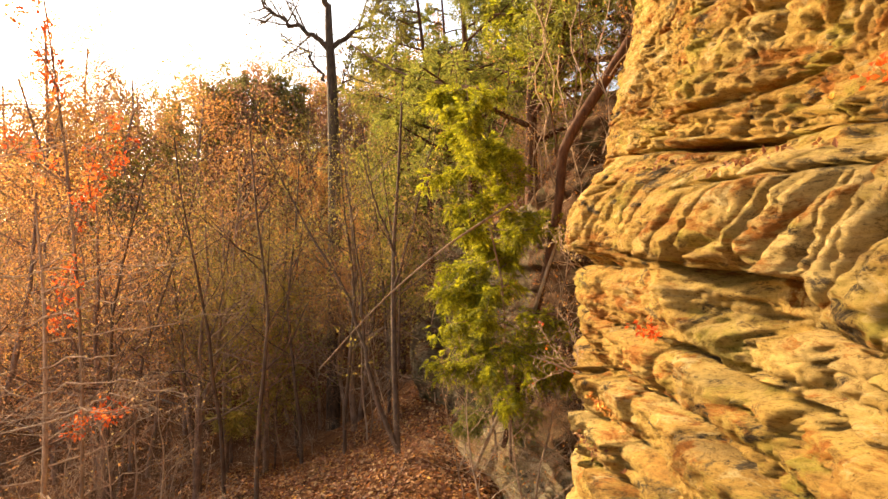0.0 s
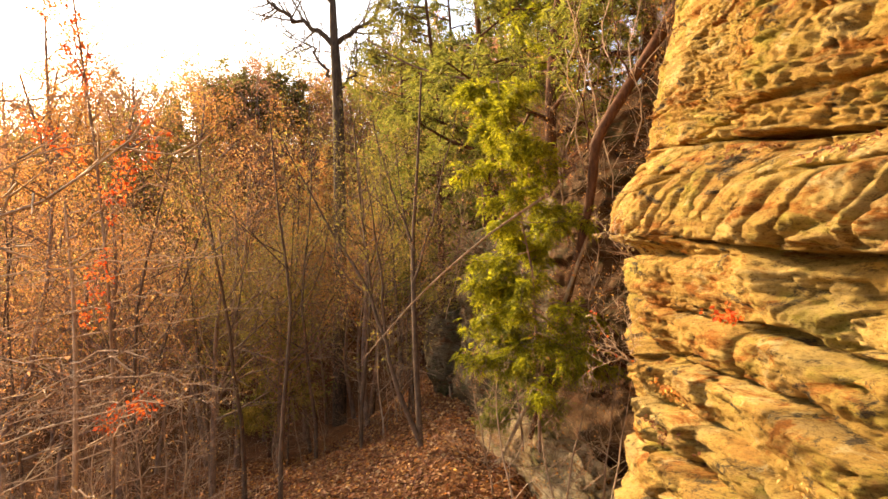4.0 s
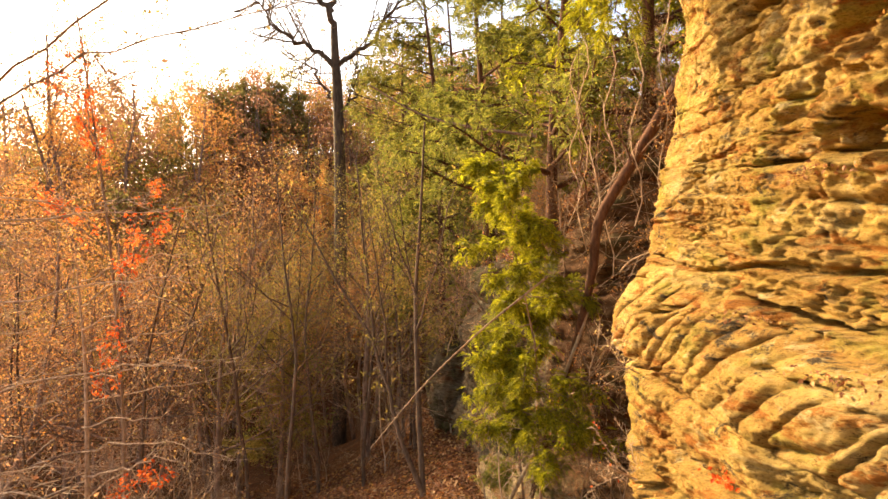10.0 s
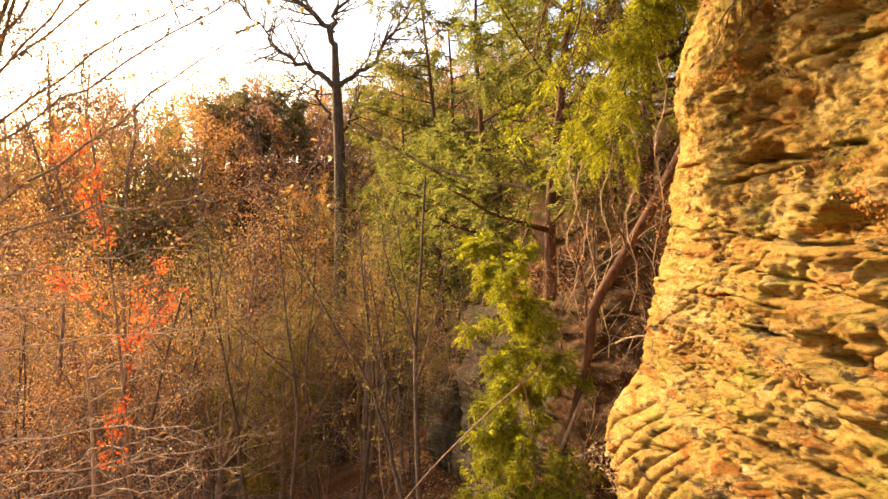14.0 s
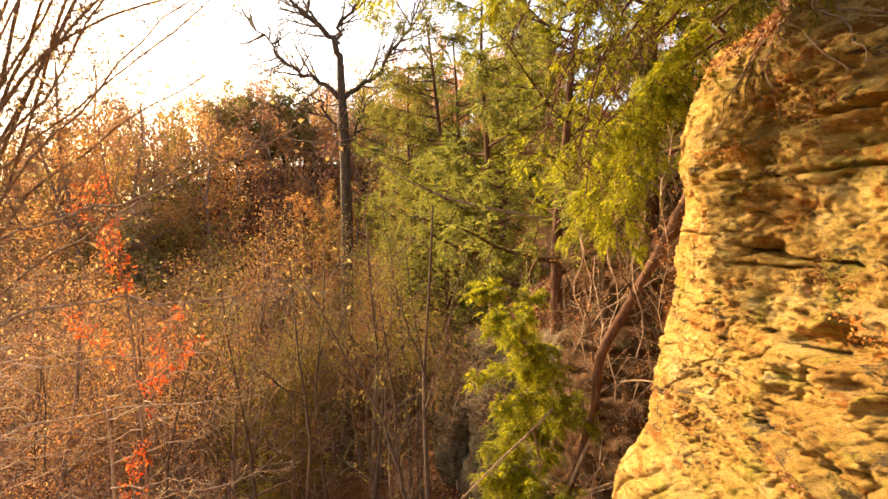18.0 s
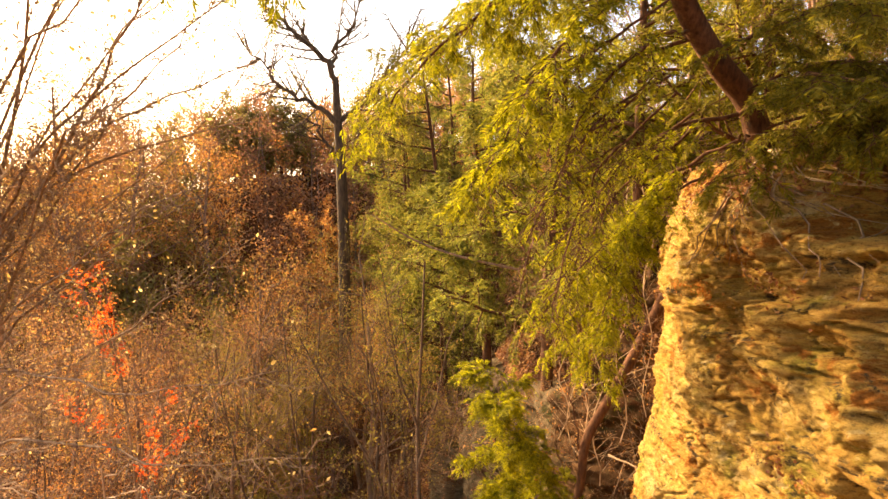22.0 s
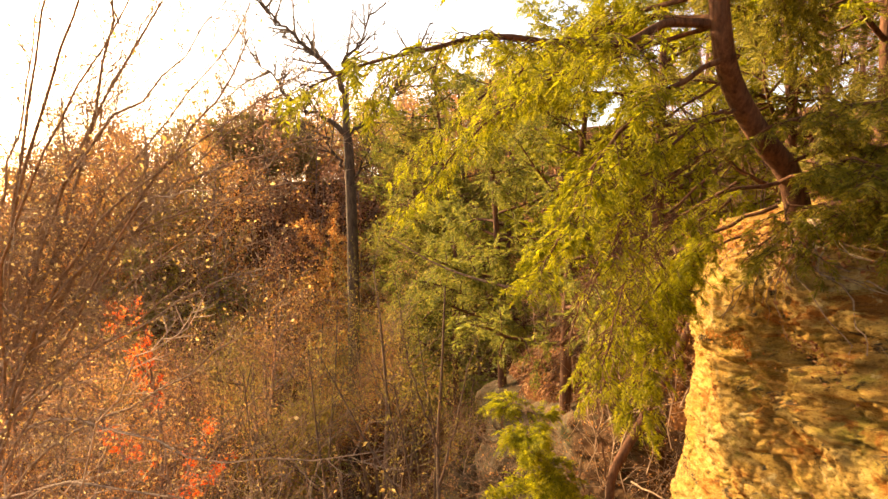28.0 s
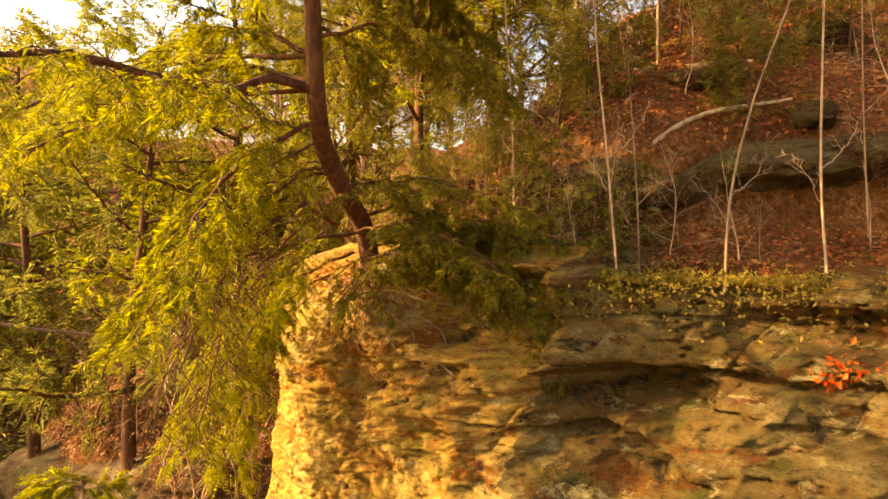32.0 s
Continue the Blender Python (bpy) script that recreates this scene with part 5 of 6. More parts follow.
courses("slender twin-stemmed tree, bare, beside the path", "tree", [(-0.9, 16.2, 2.0), (-1.12, 17.0, 4.9), (-1.27, 18.0, 7.5), (-1.13, 18.1, 10), (-1.0, 18.2, 13)], 0.09, 0.03, [
    ([(-0.95, 16.2, 2.2), (-1.68, 16.5, 3.7), (-2.0, 17.0, 4.9), (-2.9, 17.5, 6.8), (-4.65, 17.9, 9.5), (-5.4, 18, 11)], 0.08),
    ([(-1.2, 17.6, 6.5), (-0.6, 17.9, 8.5), (-0.2, 18, 10.5), (0.2, 18, 12)], 0.045),
    ([(-1.2, 17.9, 7.4), (-2.0, 18.2, 9.5), (-2.6, 18.4, 11.5)], 0.045),
    ([(-2.0, 17.0, 4.9), (-2.2, 17.3, 7.0), (-2.6, 17.5, 9.2), (-2.7, 17.5, 11)], 0.045)], BARK_BROWN, 423, 1.2, 0.3, L_OLIVE, 900, 0.09)

courses("curved trunk bending up into the shaded gully", "tree", [(1.9, 14.1, 3.0), (2.24, 13.6, 4.8), (2.64, 12.56, 7.0), (2.85, 11.9, 8.67), (2.95, 11.85, 9.6), (3.6, 11.98, 10.7), (4.35, 12.34, 11.85), (5.4, 12.8, 13.6)], 0.06, 0.13, [
    ([(2.9, 11.9, 9.2), (2.6, 11.7, 10.4), (2.5, 11.6, 11.8), (2.45, 11.6, 13.2)], 0.02),
    ([(3.6, 11.98, 10.7), (3.2, 11.6, 11.8), (3.1, 11.5, 13.0)], 0.02)], BARK_RED, 424, 0.7, 0.3)


def fallen(label, pts, r0, r1, wood, name="fallen_log"):
    off = np.array(pts[0], float)
    P, R = shaped(np.array(pts) - off, r0, r1, 16)
    ob = part(name, mesh_from(name, *tubes([(P, R)], 10)), wood)
    ob.location = off
    return tagged(ob, label, "log")


fallen("pale dead trunk hung up across the saplings", [(-1.3, 9.9, 5.7), (-0.36, 10.3, 6.75), (0.6, 10.7, 7.6), (1.3, 11.1, 8.1), (1.9, 11.6, 8.5)], 0.01, 0.026, BARK_GREY)
fallen("thin dead pole leaning against the outcrop", [(1.2, 14.7, 2.2), (1.99, 13.67, 4.42), (2.45, 12.7, 6.34), (2.82, 12.2, 7.77), (2.9, 12, 8.6)], 0.05, 0.03, DEAD)
fallen("bare dead limb jutting from the hemlocks", [(2.6, 18.6, 12.6), (0.2, 19.2, 13.1), (-1.5, 19.6, 13.7), (-3.0, 19.6, 14.6)], 0.05, 0.025, BARK)

# hanging vines in the gully
for i, (x, y, z0, z1) in enumerate([(3.7, 11.9, 9.5, 15), (3.2, 12.0, 8.5, 13.2), (2.7, 12.2, 9, 13.6), (4.3, 12.1, 10, 15), (3.0, 12.4, 6, 11.6), (2.5, 12.0, 9.5, 13.0)]):
    r = np.random.default_rng(60 + i)
    P = np.array([(x + 0.12 * math.sin(k * 1.3 + i), y + 0.08 * math.cos(k * 1.7), z0 + (z1 - z0) * k / 11) for k in range(12)])
    ob = thing("vine", "thin bare vine hanging in the gully", "vine", "gully vines", at=P[0])
    part("stem", mesh_from("stem", *tubes([(P - P[0], np.full(12, 0.012))], 5)), TWIG, ob)
    stuff("tendril_growth", mesh_from("tendril_growth", *tubes(feather(r, P - P[0], 0.6, 0.2, 0.05, 0.05, False), 3)), TWIG, ob)

slim = [tree("slender bare tree standing in the ravine", (0, 0, 0), 11.5, 0.075, 470 + i, L_BROWN if i else L_OLIVE, 700, 0.06, group="slender ravine trees", first=0.35, kids=10, levels=4, sub=0.4, curl=0.2, wood=BARK_BROWN, lean=(0.04 * (i - 1), 0)) for i in range(3)]


def plant_slim():
    r = np.random.default_rng(17)
    for i, (x, y, k) in enumerate(((-4.6, 15.5, 0.95), (-6.4, 17.5, 1.0), (-8.4, 15.0, 0.9), (-3.4, 20.5, 1.0), (-10.5, 18.5, 1.05), (-12.5, 16.5, 0.9), (-5.6, 22.5, 1.1), (-9.6, 22.0, 1.1), (-2.4, 24.5, 1.1), (-13.5, 22.5, 1.1), (-7.3, 27.5, 1.2), (-15.5, 19.5, 1.0), (-1.6, 21.5, 0.9), (-11.2, 13.2, 0.85), (-4.4, 28.5, 1.2))):
        m = pose(x, y, float(ground_z(x, y)) - 0.15, r.uniform(-5, 5), r.uniform(-5, 5), r.uniform(0, 360))
        c = slim[i] if i < 3 else copy_thing(slim[i % 3], m)
        c.matrix_basis = m
        c.scale = (k, k, k)


plant_slim()

courses("bare tree with long pale horizontal twigs", "tree", [(-8.4, 7.6, 1.0), (-8.2, 7.5, 5), (-8.0, 7.4, 9), (-7.9, 7.4, 13)], 0.08, 0.03, [
    ([(-8.2, 7.5, 4.2), (-6.2, 7.8, 4.9), (-4.4, 8.0, 5.4), (-2.9, 8.1, 5.7)], 0.022), ([(-8.2, 7.5, 3.4), (-6.0, 7.0, 3.8), (-4.2, 6.8, 4.1), (-2.8, 6.6, 4.2)], 0.02),
    ([(-8.2, 7.5, 5.2), (-6.4, 7.0, 6.0), (-4.8, 6.6, 6.4), (-3.4, 6.2, 6.5)], 0.02), ([(-8.1, 7.5, 6.4), (-6.2, 8.2, 7.1), (-4.4, 8.6, 7.4), (-3.0, 8.8, 7.5)], 0.02),
    ([(-8.1, 7.4, 7.4), (-6.0, 7.2, 8.2), (-4.2, 7.0, 8.6), (-2.9, 6.7, 8.8)], 0.02), ([(-8.0, 7.4, 8.6), (-6.0, 7.8, 9.4), (-4.3, 8.2, 9.6), (-3.0, 8.4, 9.7)], 0.02),
    ([(-8.0, 7.4, 9.4), (-6.0, 6.9, 10.3), (-4.4, 6.5, 10.6), (-2.6, 6.0, 10.9)], 0.02), ([(-8.2, 7.5, 2.6), (-6.0, 8.6, 2.8), (-4.2, 9.4, 3.2), (-2.8, 9.9, 3.5)], 0.02)], TWIG, 431, 0.8, 0.2, L_BROWN, 260, 0.06)

for i, (x, y, z0, top, reach) in enumerate(((-10.4, 10.6, 0.4, 9.5, 5.0), (-8.2, 12.6, 0.2, 8.5, 4.2), (-7.2, 5.4, 1.2, 9.0, 3.6), (-12.5, 13.5, 0.0, 10.5, 5.0))):
    q = np.random.default_rng(650 + i)
    limbs = []
    for k in range(13):
        h = z0 + 1.6 + (top - z0 - 1.8) * k / 12
        a = radians(q.uniform(20, 150))
        L = reach * q.uniform(0.6, 1.05)
        d = np.array([math.sin(a), math.cos(a) * 0.8, 0.0])
        b0 = np.array([x, y, h])
        limbs.append(([b0, b0 + d * L * 0.4 + (0, 0, q.uniform(0.1, 0.5)), b0 + d * L * 0.75 + (0, 0, q.uniform(0.2, 0.8)), b0 + d * L + (0, 0, q.uniform(0.0, 1.0))], 0.02))
    courses("bare tree with fine pale level twigs", "tree", [(x, y, z0), (x + 0.1, y, z0 + 0.4 * (top - z0)), (x, y + 0.1, z0 + 0.75 * (top - z0)), (x - 0.1, y, top)], 0.07, 0.02, limbs, TWIG, 660 + i, 0.9, 0.27, (L_BROWN, L_YELLOW)[i % 2], 300, 0.055, wild=0.04)

# far woods: a few kinds, repeated over the hills
kinds = []
for i, (mat, n) in enumerate(((L_BROWN, 4200), (L_ORANGE, 3800), (L_BROWN, 3000), (L_BROWN, 1800), (L_OLIVE, 3600), (L_ORANGE, 2600))):
    kinds.append(tree("tall woodland tree with thin autumn foliage", (0, 0, 0), 12.5, 0.15, 500 + i, mat, int(n * 2.0), 0.07, group="far woodland", kids=13, first=(0.24, 0.34)[i % 2], scatter=0.35, levels=4, sub=0.45, wood=BARK))
bushes = []
for i, (mat, n, lv, k) in enumerate(((L_BROWN, 420, 4, 10), (L_BROWN, 500, 4, 11), (L_ORANGE, 300, 4, 10), (L_BROWN, 160, 4, 11))):
    bushes.append(tree("thicket of thin bare twigs with a few leaves", (0, 0, 0), 5.5, 0.04, 540 + i, mat, n, 0.06, group="thickets", name="shrub", category="shrub", kids=k, first=0.08, scatter=0.06, levels=lv, sub=0.5, curl=0.35, wood=(BARK_GREY, TWIG, BARK_GREY, TWIG)[i]))


def place(pool, used, r, x, y, s, sink=0.15):
    k = pool[r.integers(len(pool))]
    m = pose(x, y, float(ground_z(x, y)) - sink, r.uniform(-4, 4), r.uniform(-4, 4), r.uniform(0, 360))
    if k.name not in used:
        used.add(k.name)
        k.matrix_basis = m
        c = k
    else:
        c = copy_thing(k, m)
    c.scale = (s, s, s * r.uniform(0.9, 1.12))


def far_woods(name, label, seeds, spots, height, mat, wood, n, size, r, **kw):
    """The woods on the hillsides, joined: too many to tell apart."""
    kinds = []
    for k in seeds:
        q = np.random.default_rng(k)
        paths = grow(q, (0, 0, 0), height, 0.16, levels=3, **kw)
        rest = [(P, R) for P, R, l, m in paths if l > 0]
        wv, wf = tubes([(P[::2] if len(P) > 6 else P, R[::2] if len(P) > 6 else R) for P, R, l, m in paths], 3)
        lv, lf = leaf_cloud(rest, q, n, size, 0.6, 0.4)
        kinds.append((wv, wf, lv, lf))
    W, WF, L, LF, a, b = [], [], [], [], 0, 0
    for x, y in spots:
        wv, wf, lv, lf = kinds[r.integers(len(kinds))]
        m = np.array(pose(0, 0, 0, 0, 0, r.uniform(0, 360)).to_3x3()) * r.uniform(0.7, 1.1)
        o = np.array([x, y, float(ground_z(x, y)) - 0.3])
        W.append(wv @ m.T + o), WF.append(wf + a), L.append(lv @ m.T + o), LF.append(lf + b)
        a += len(wv)
        b += len(lv)
    ob = thing(name, label, "woods", kind="stuff")
    stuff("branchwork", mesh_from("far_wood", np.concatenate(W), np.concatenate(WF)), wood, ob)
    stuff("foliage", mesh_from("far_foliage", np.concatenate(L), np.concatenate(LF), smooth=False), mat, ob)


def plant_woods():
    r = np.random.default_rng(11)
    used, spots = set(), []
    for ring in range(4200):
        d = 22 + 76 * r.uniform() ** 0.8
        a = radians(r.uniform(-47, 9))
        x, y = d * math.sin(a), d * math.cos(a)
        if (x > -4 and y < 40) or abs(x + 0.23 * y) < 1.3 and y < 39 or any((x - u) ** 2 + (y - v) ** 2 < (2.4 + d * 0.012) ** 2 for u, v in spots):
            continue
        spots.append((x, y))
    for x, y in spots:
        if math.hypot(x, y) < 47:
            place(kinds, used, r, x, y, r.uniform(0.75, 1.1))
    far = [p for p in spots if math.hypot(*p) >= 47]
    pick = r.integers(0, 20, len(far))
    for lo, hi, name, label, mat, seed in ((0, 8, "far_woods", "brown leafless woods on the far hillside", L_BROWN, 560), (8, 12, "far_woods", "orange autumn woods on the far hillside", L_ORANGE, 570), (12, 18, "far_woods", "olive-leaved woods on the far hillside", L_OLIVE, 580)):
        far_woods(name, label, (seed, seed + 1), [p for p, k in zip(far, pick) if lo <= k < hi], 12, mat, BARK, 1100, 0.36, r, kids=11, first=0.03, sub=0.46)
    far_woods("far_conifers", "dark conifers on the crest of the far hill", (590, 591), [p for p, k in zip(far, pick) if k >= 18], 13.5, L_FAR, BARK, 1300, 0.5, r, kids=16, first=0.05, sub=0.24, droop=0.2, spread=1.0)
    # upland woods on the cliff side
    for i in range(60):
        y = r.uniform(-4, 44)
        x = np.interp(y, RIM_Y, RIM_X) + 5 + 24 * r.uniform()
        place(kinds, used, r, x, y, r.uniform(0.7, 1.1))
    # thickets
    for i in range(26):
        d, a = 12 + 14 * r.uniform(), radians(r.uniform(-47, -25))
        x, y = d * math.sin(a), 0.6 + d * math.cos(a)
        place(bushes, used, r, x, y, r.uniform(0.4, 0.85))
    for i in range(12):
        d, a = 19 + 12 * r.uniform(), radians(r.uniform(-27, -9))
        place(bushes, used, r, d * math.sin(a), d * math.cos(a), r.uniform(0.4, 0.7))
    for i in range(8):
        place(bushes, used, r, r.uniform(-4.0, 0.2), r.uniform(20.5, 27), r.uniform(0.6, 1.0))
    for i in range(34):
        y = r.uniform(11.6, 26)
        x = np.interp(y, RIM_Y, RIM_X) + r.uniform(-0.2, 3.0)
        place(bushes, used, r, x, y, r.uniform(0.45, 0.8))
    for i in range(64):
        y = r.uniform(-2, 9.5)
        x = np.interp(y, RIM_Y, RIM_X) + 0.1 + 7 * r.uniform() ** 1.6
        place(bushes, used, r, x, y, r.uniform(0.14, 0.42))
    for x, y, k in ((1.4, 12.6, 0.7), (2.2, 12.0, 0.75), (2.9, 11.6, 0.7), (1.0, 13.6, 0.6), (3.3, 12.6, 0.8), (0.8, 15.0, 0.5), (2.4, 13.0, 0.8)):
        place(bushes, used, r, x, y, k)
    # brush that clings to the gully's wall, leaning out
    for x, y, z, s in ((5.6, 12.9, 5, 0.6), (4.6, 13.2, 6.5, 0.6), (3.4, 14.2, 5.5, 0.7), (2.6, 15.2, 5, 0.7), (6.4, 12.6, 7.5, 0.6), (5.2, 12.9, 9.0, 0.65), (3.9, 13.7, 8.5, 0.7), (3.0, 15, 7.6, 0.7), (2.0, 16.4, 6.4, 0.7), (1.4, 17.6, 5.6, 0.6), (7.2, 12.3, 9.6, 0.6), (6.2, 12.6, 11.2, 0.7), (4.9, 13.2, 10.6, 0.7), (4.2, 13.4, 4.2, 0.55), (1.0, 18.8, 7.2, 0.6), (0.5, 20.4, 6.6, 0.5), (2.2, 15.8, 8.4, 0.7), (3.3, 14.2, 9.8, 0.7)):
        k = bushes[(0, 2, 2, 0)[r.integers(4)]]
        c = copy_thing(k, pose(x, y, z, r.uniform(25, 60), r.uniform(-40, 0), r.uniform(-40, 40)))
        c.scale = (s, s, s)
        tagged(c, "brown brush clinging to the gully wall", "shrub", "gully brush")


plant_woods()

# ---- the bank above the cliff ----
for i, (pts, rad) in enumerate([([(5.66, 3.97, 14.9), (5.55, 4.09, 16.56), (5.43, 4.21, 18.15), (5.3, 4.3, 20.5)], 0.028),
                                ([(6.3, 2.92, 14.9), (6.52, 2.96, 16.06), (6.94, 2.87, 17.3), (7.52, 2.65, 18.7), (8.2, 2.4, 20.4)], 0.03),
                                ([(7.18, 2.09, 15.1), (7.36, 2.22, 16.43), (7.62, 2.29, 18.63), (7.7, 2.3, 20.5)], 0.028),
                                ([(6.05, 3.89, 15.0), (6.15, 4.0, 16.0), (6.25, 4.14, 17.04), (6.2, 4.2, 18)], 0.02),
                                ([(6.2, 6.2, 15.2), (6.15, 6.24, 17.33), (6.07, 6.33, 18.91), (6, 6.4, 20.5)], 0.03),
                                ([(8.06, 1.86, 15.6), (8.0, 1.93, 17.2), (8.1, 2, 19)], 0.02),
                                ([(9.0, 5.2, 17.2), (9.1, 5.3, 20), (9.0, 5.2, 23)], 0.05)]):
    courses("thin pale sapling on the leafy bank", "sapling", pts, rad * 0.62, rad * 0.35, [([np.array(pts[1]), np.array(pts[1]) + (0.3, -0.2, 0.35), np.array(pts[1]) + (0.55, -0.3, 0.8)], 0.009), ([np.array(pts[1]) + (0, 0, -0.4), np.array(pts[1]) + (-0.3, 0.1, 0.0), np.array(pts[1]) + (-0.6, 0.2, 0.15)], 0.008)], (TWIG, BARK_GREY)[i % 2], 800 + i, 0.3, 0.2, wild=0.02)


def scatter_leaves(name, label, n, box, size, seed, mat):
    r = np.random.default_rng(seed)
    x, y = r.uniform(box[0], box[1], n), r.uniform(box[2], box[3], n)
    z = ground_z(x, y)
    slope = np.stack([-(ground_z(x + 0.1, y) - z) / 0.1, -(ground_z(x, y + 0.1) - z) / 0.1, np.ones(n)], -1)
    N = unit(unit(slope) + 0.35 * r.normal(size=(n, 3)))
    D = np.cross(N, unit(r.normal(size=(n, 3))))
    L = size * r.uniform(0.6, 1.35, n)
    ob = part(name, mesh_from(name, *leaves(np.stack([x, y, z + 0.02], -1), D, N, L, L * 0.7), smooth=False), mat)
    tagged(ob, label, "leaves", kind="stuff")


scatter_leaves("fallen_leaves", "brown and orange leaves lying on the ravine floor", 34000, (-13, 3.5, 10, 27), 0.13, 31, L_FLOOR)
scatter_leaves("fallen_leaves", "red-brown leaves lying on the bank above the cliff", 30000, (4.5, 15, -4, 12), 0.085, 32, L_RUST)
scatter_leaves("fallen_leaves", "bright orange leaves strewn over the ravine floor", 5200, (-13, 3.5, 9, 27), 0.12, 34, L_ORANGE)
scatter_leaves("fallen_leaves", "brown leaves caught on the slope above the gully", 16000, (1.5, 12, 11, 26), 0.14, 33, L_FLOOR)


scatter_leaves("fallen_leaves", "brown leaves heaped round the roots on the cliff top", 9000, (4.2, 7.2, 4.6, 9.8), 0.08, 35, L_FLOOR)


# ---- small growth on the cliff ----
def on_face(y, z, out=0.02):
    """Points just in front of the cliff's face."""
    y, z = np.asarray(y, float), np.asarray(z, float)
    return np.stack([face_x(y, z) - out, y, z], -1)


def build_roots():
    r = np.random.default_rng(91)
    ob = thing("root_mass", "tangle of exposed brown roots over the edge of the cliff top", "roots", at=(4.2, 7.4, 15.0))
    off = np.array([4.2, 7.4, 15.0])
    for i in range(26):
        y1, z1 = r.uniform(5.0, 9.0), r.uniform(13.5, 14.5)
        k = np.linspace(0, 1, 14)
        y = 7.2 + (y1 - 7.2) * k ** 0.8 + 0.08 * np.sin(k * 9 + i) * k + r.normal(size=14) * 0.02
        z = 15.1 + (z1 - 15.1) * k + 0.05 * np.sin(k * 13 + i * 2)
        P = on_face(y, z, 0.03)
        P[:, 0] = np.convolve(np.pad(P[:, 0], 1, "edge"), (0.25, 0.5, 0.25), "valid") - 0.02
        w = r.uniform(0.007, 0.024)
        part("root", mesh_from("root", *tubes([(P - off, np.linspace(w, w * 0.3, 14))], 6)), DEAD if i % 3 == 0 else BARK_GREY, ob)


build_roots()


def leaf_patch(name, label, y, z, dy, dz, n, size, mat, seed, out=0.03, category="leaves"):
    r = np.random.default_rng(seed)
    P = on_face(y + dy * r.normal(size=n) * 0.5, z + dz * r.normal(size=n) * 0.5, out)
    P[:, 0] -= r.uniform(0, 0.06, n)
    D = unit(r.normal(size=(n, 3)) + np.array([-0.4, 0, -0.3]))
    L = size * r.uniform(0.6, 1.3, n)
    c = P.mean(0)
    ob = part(name, mesh_from(name, *leaves(P - c, D, unit(r.normal(size=(n, 3)) + np.array([-0.6, 0, 0.8])), L, L * 0.65), smooth=False), mat)
    ob.location = c
    return tagged(ob, label, category, kind="stuff")


for i, (y, z, dy, dz, n, size, mat) in enumerate(((5.97, 6.95, 0.22, 0.08, 70, 0.05, L_RED), (6.9, 6.1, 0.35, 0.12, 90, 0.05, L_ORANGE), (6.6, 5.7, 0.4, 0.12, 80, 0.05, L_FLOOR),
                                                  (8.5, 13.3, 0.6, 0.12, 130, 0.05, L_ORANGE), (7.8, 13.2, 0.5, 0.1, 110, 0.05, L_ORANGE), (4.0, 8.55, 0.2, 0.1, 50, 0.045, L_RED), (4.6, 8.2, 0.5, 0.06, 60, 0.045, L_FLOOR),
                                                  (6.2, 8.45, 0.6, 0.05, 60, 0.045, L_FLOOR), (6.5, 13.5, 1.2, 0.25, 120, 0.055, L_FLOOR), (7.8, 14.85, 1.8, 0.4, 700, 0.07, L_FLOOR), (6.4, 14.8, 1.2, 0.4, 350, 0.07, L_BROWN),
                                                  (1.7, 14.2, 0.25, 0.25, 90, 0.08, L_RED), (5.6, 9.75, 0.5, 0.08, 70, 0.045, L_FLOOR), (6.0, 11.7, 0.8, 0.2, 110, 0.045, L_FLOOR), (5.2, 11.3, 0.7, 0.3, 120, 0.045, L_ORANGE), (4.5, 5.9, 0.5, 0.2, 90, 0.05, L_YELLOW))):
    leaf_patch("leaf_drift", ("scarlet leaves of a creeper on a rock ledge" if mat == L_RED else "dry leaves caught on a ledge of the cliff"), y, z, dy, dz, n, size, mat, 930 + i)

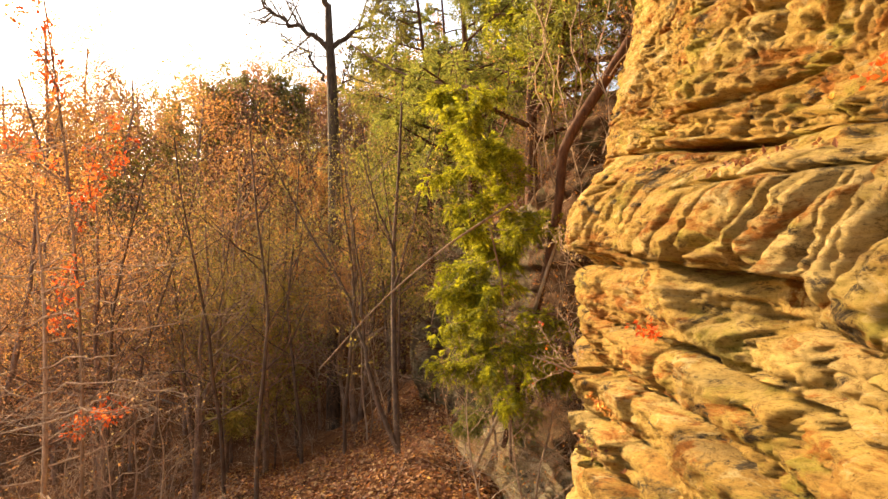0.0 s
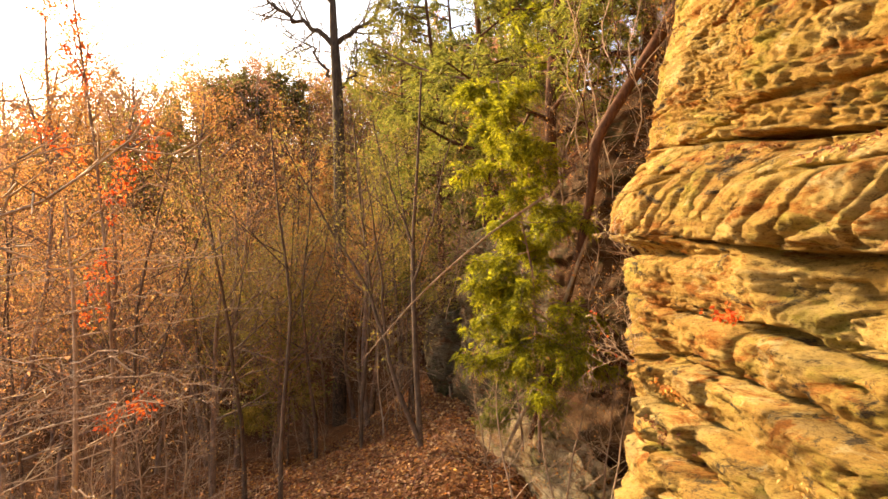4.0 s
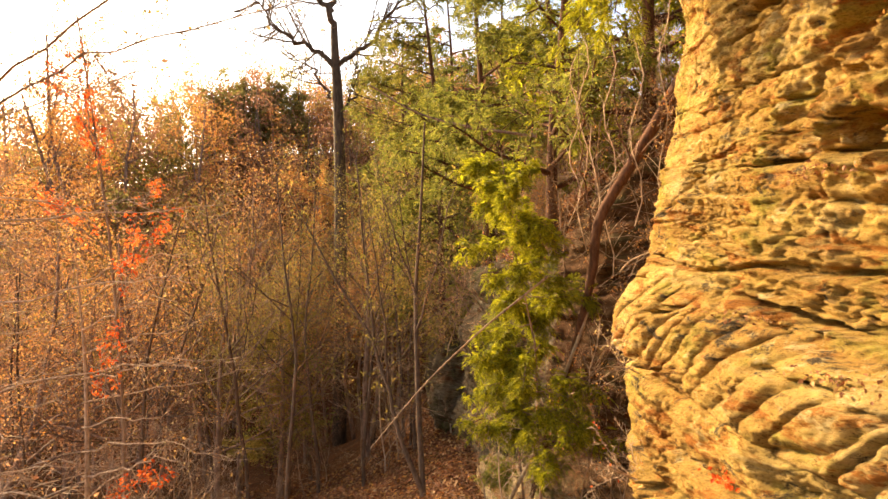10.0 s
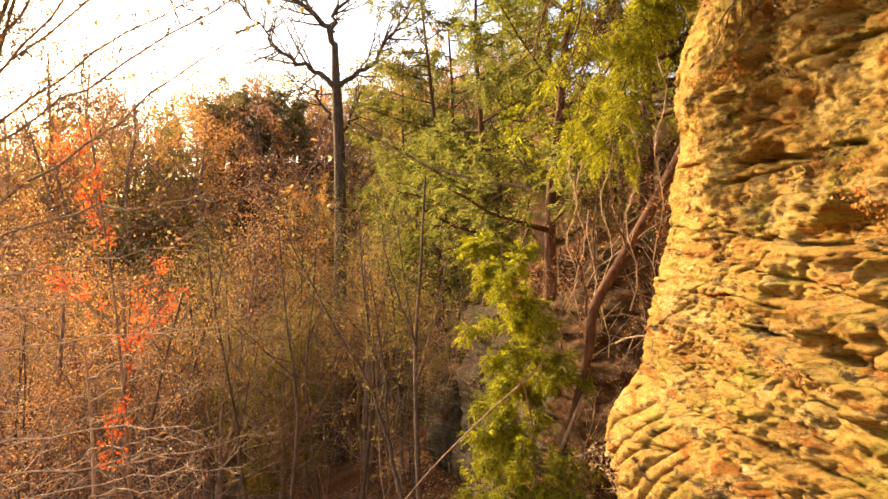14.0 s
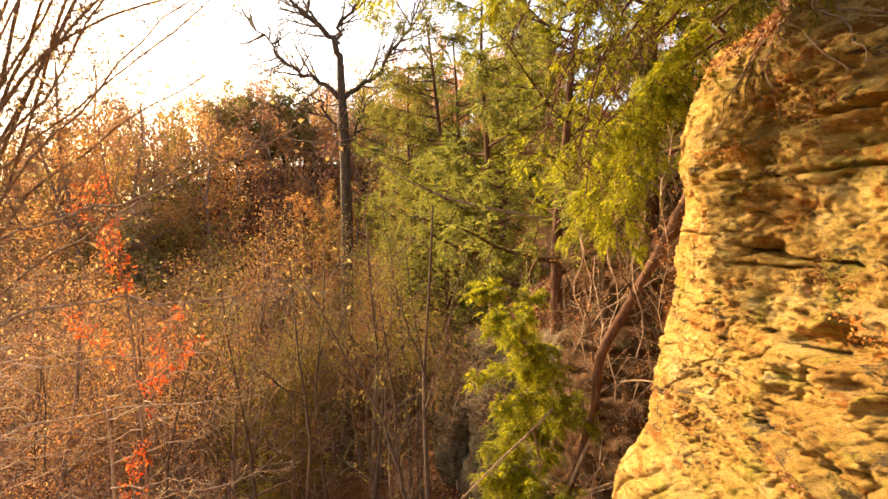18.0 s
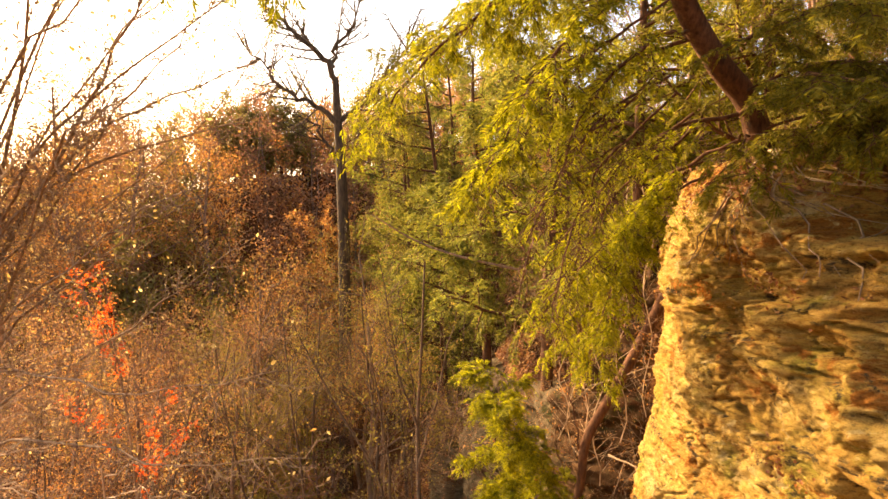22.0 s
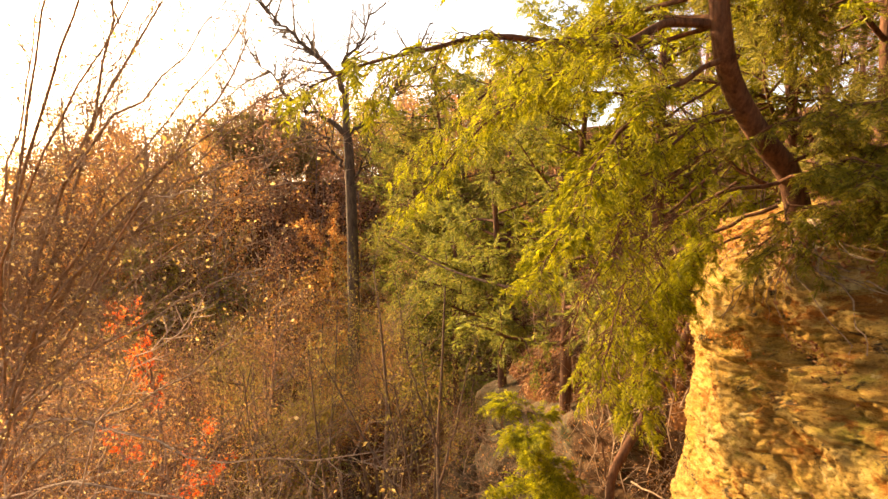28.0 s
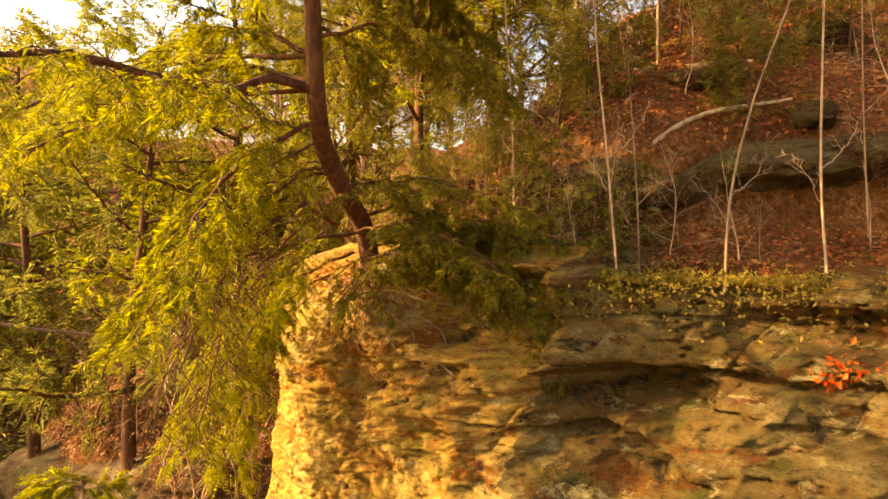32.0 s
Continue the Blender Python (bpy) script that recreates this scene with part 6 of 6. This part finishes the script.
courses("small bare shrub with pale twigs on the cliff corner", "shrub", [(2.75, 8.0, 6.0), (2.4, 7.9, 6.15), (2.1, 7.8, 6.3), (1.85, 7.7, 6.4)], 0.014, 0.005, [
    ([(2.5, 7.9, 6.1), (2.2, 7.6, 6.35), (1.95, 7.4, 6.45)], 0.008), ([(2.4, 7.9, 6.15), (2.2, 8.1, 6.4), (2.0, 8.2, 6.7)], 0.008),
    ([(2.3, 7.85, 6.2), (2.0, 7.8, 6.1), (1.75, 7.7, 5.95)], 0.007), ([(2.6, 7.9, 6.05), (2.4, 7.8, 6.5), (2.25, 7.7, 6.85)], 0.007)], TWIG, 951, 0.3, 0.1, L_RED, 14, 0.05, wild=0.01)
courses("small bare shrub with pale twigs on the cliff corner", "shrub", [(2.8, 8.4, 7.3), (2.5, 8.3, 7.45), (2.2, 8.2, 7.5)], 0.01, 0.004, [
    ([(2.6, 8.3, 7.4), (2.35, 8.0, 7.6), (2.2, 7.9, 7.8)], 0.006), ([(2.5, 8.3, 7.4), (2.3, 8.4, 7.7), (2.15, 8.5, 8.0)], 0.006)], TWIG, 952, 0.25, 0.1, L_YELLOW, 60, 0.04, wild=0.01)

for i, pts in enumerate(([(7.2, 5.2, 16.0), (8.0, 4.2, 16.6), (8.9, 3.0, 17.0)], [(8.8, 5.6, 17.6), (9.6, 4.2, 18.3), (10.4, 2.6, 18.6)], [(6.6, 2.2, 15.25), (7.2, 1.5, 15.5), (7.8, 0.9, 15.9)], [(6.4, 6.8, 16.3), (7.2, 6.2, 16.9), (8.2, 5.2, 17.3)])):
    pts = [(x, y, float(ground_z(x, y)) + 0.06) for x, y, z in pts]
    fallen("rotting fallen branch on the leafy bank", pts, 0.06, 0.025, (DEAD, BARK_GREY)[i % 2], "fallen_branch")


def build_moss():
    r = np.random.default_rng(77)
    n = 15000
    y = r.uniform(-1.5, 5.6, n)
    keep = fbm(y * 1.8, 0, 0, 3, 170) > r.uniform(-0.9, 0.7, n)
    y = y[keep]
    n = len(y)
    d = r.normal(size=n) * 0.3 - 0.2
    x = np.interp(y, RIM_Y, RIM_X) + d
    z = np.where(d < -0.3, 15.12 + (d + 0.3) * r.uniform(0.2, 1.4, n), np.maximum(ground_z(x, y), 15.0)) + 0.03
    D = unit(r.normal(size=(n, 3)) + np.array([-0.7, 0, 0.1]))
    me = mesh_from("moss_fringe", *leaves(np.stack([x, y, z], -1), D, unit(r.normal(size=(n, 3)) + np.array([0, 0, 1.0])), r.uniform(0.03, 0.1, n), r.uniform(0.02, 0.045, n)), smooth=False)
    tagged(part("moss_fringe", me, L_OLIVE), "green-gold moss and low leaves along the rim", "moss", kind="stuff")


build_moss()
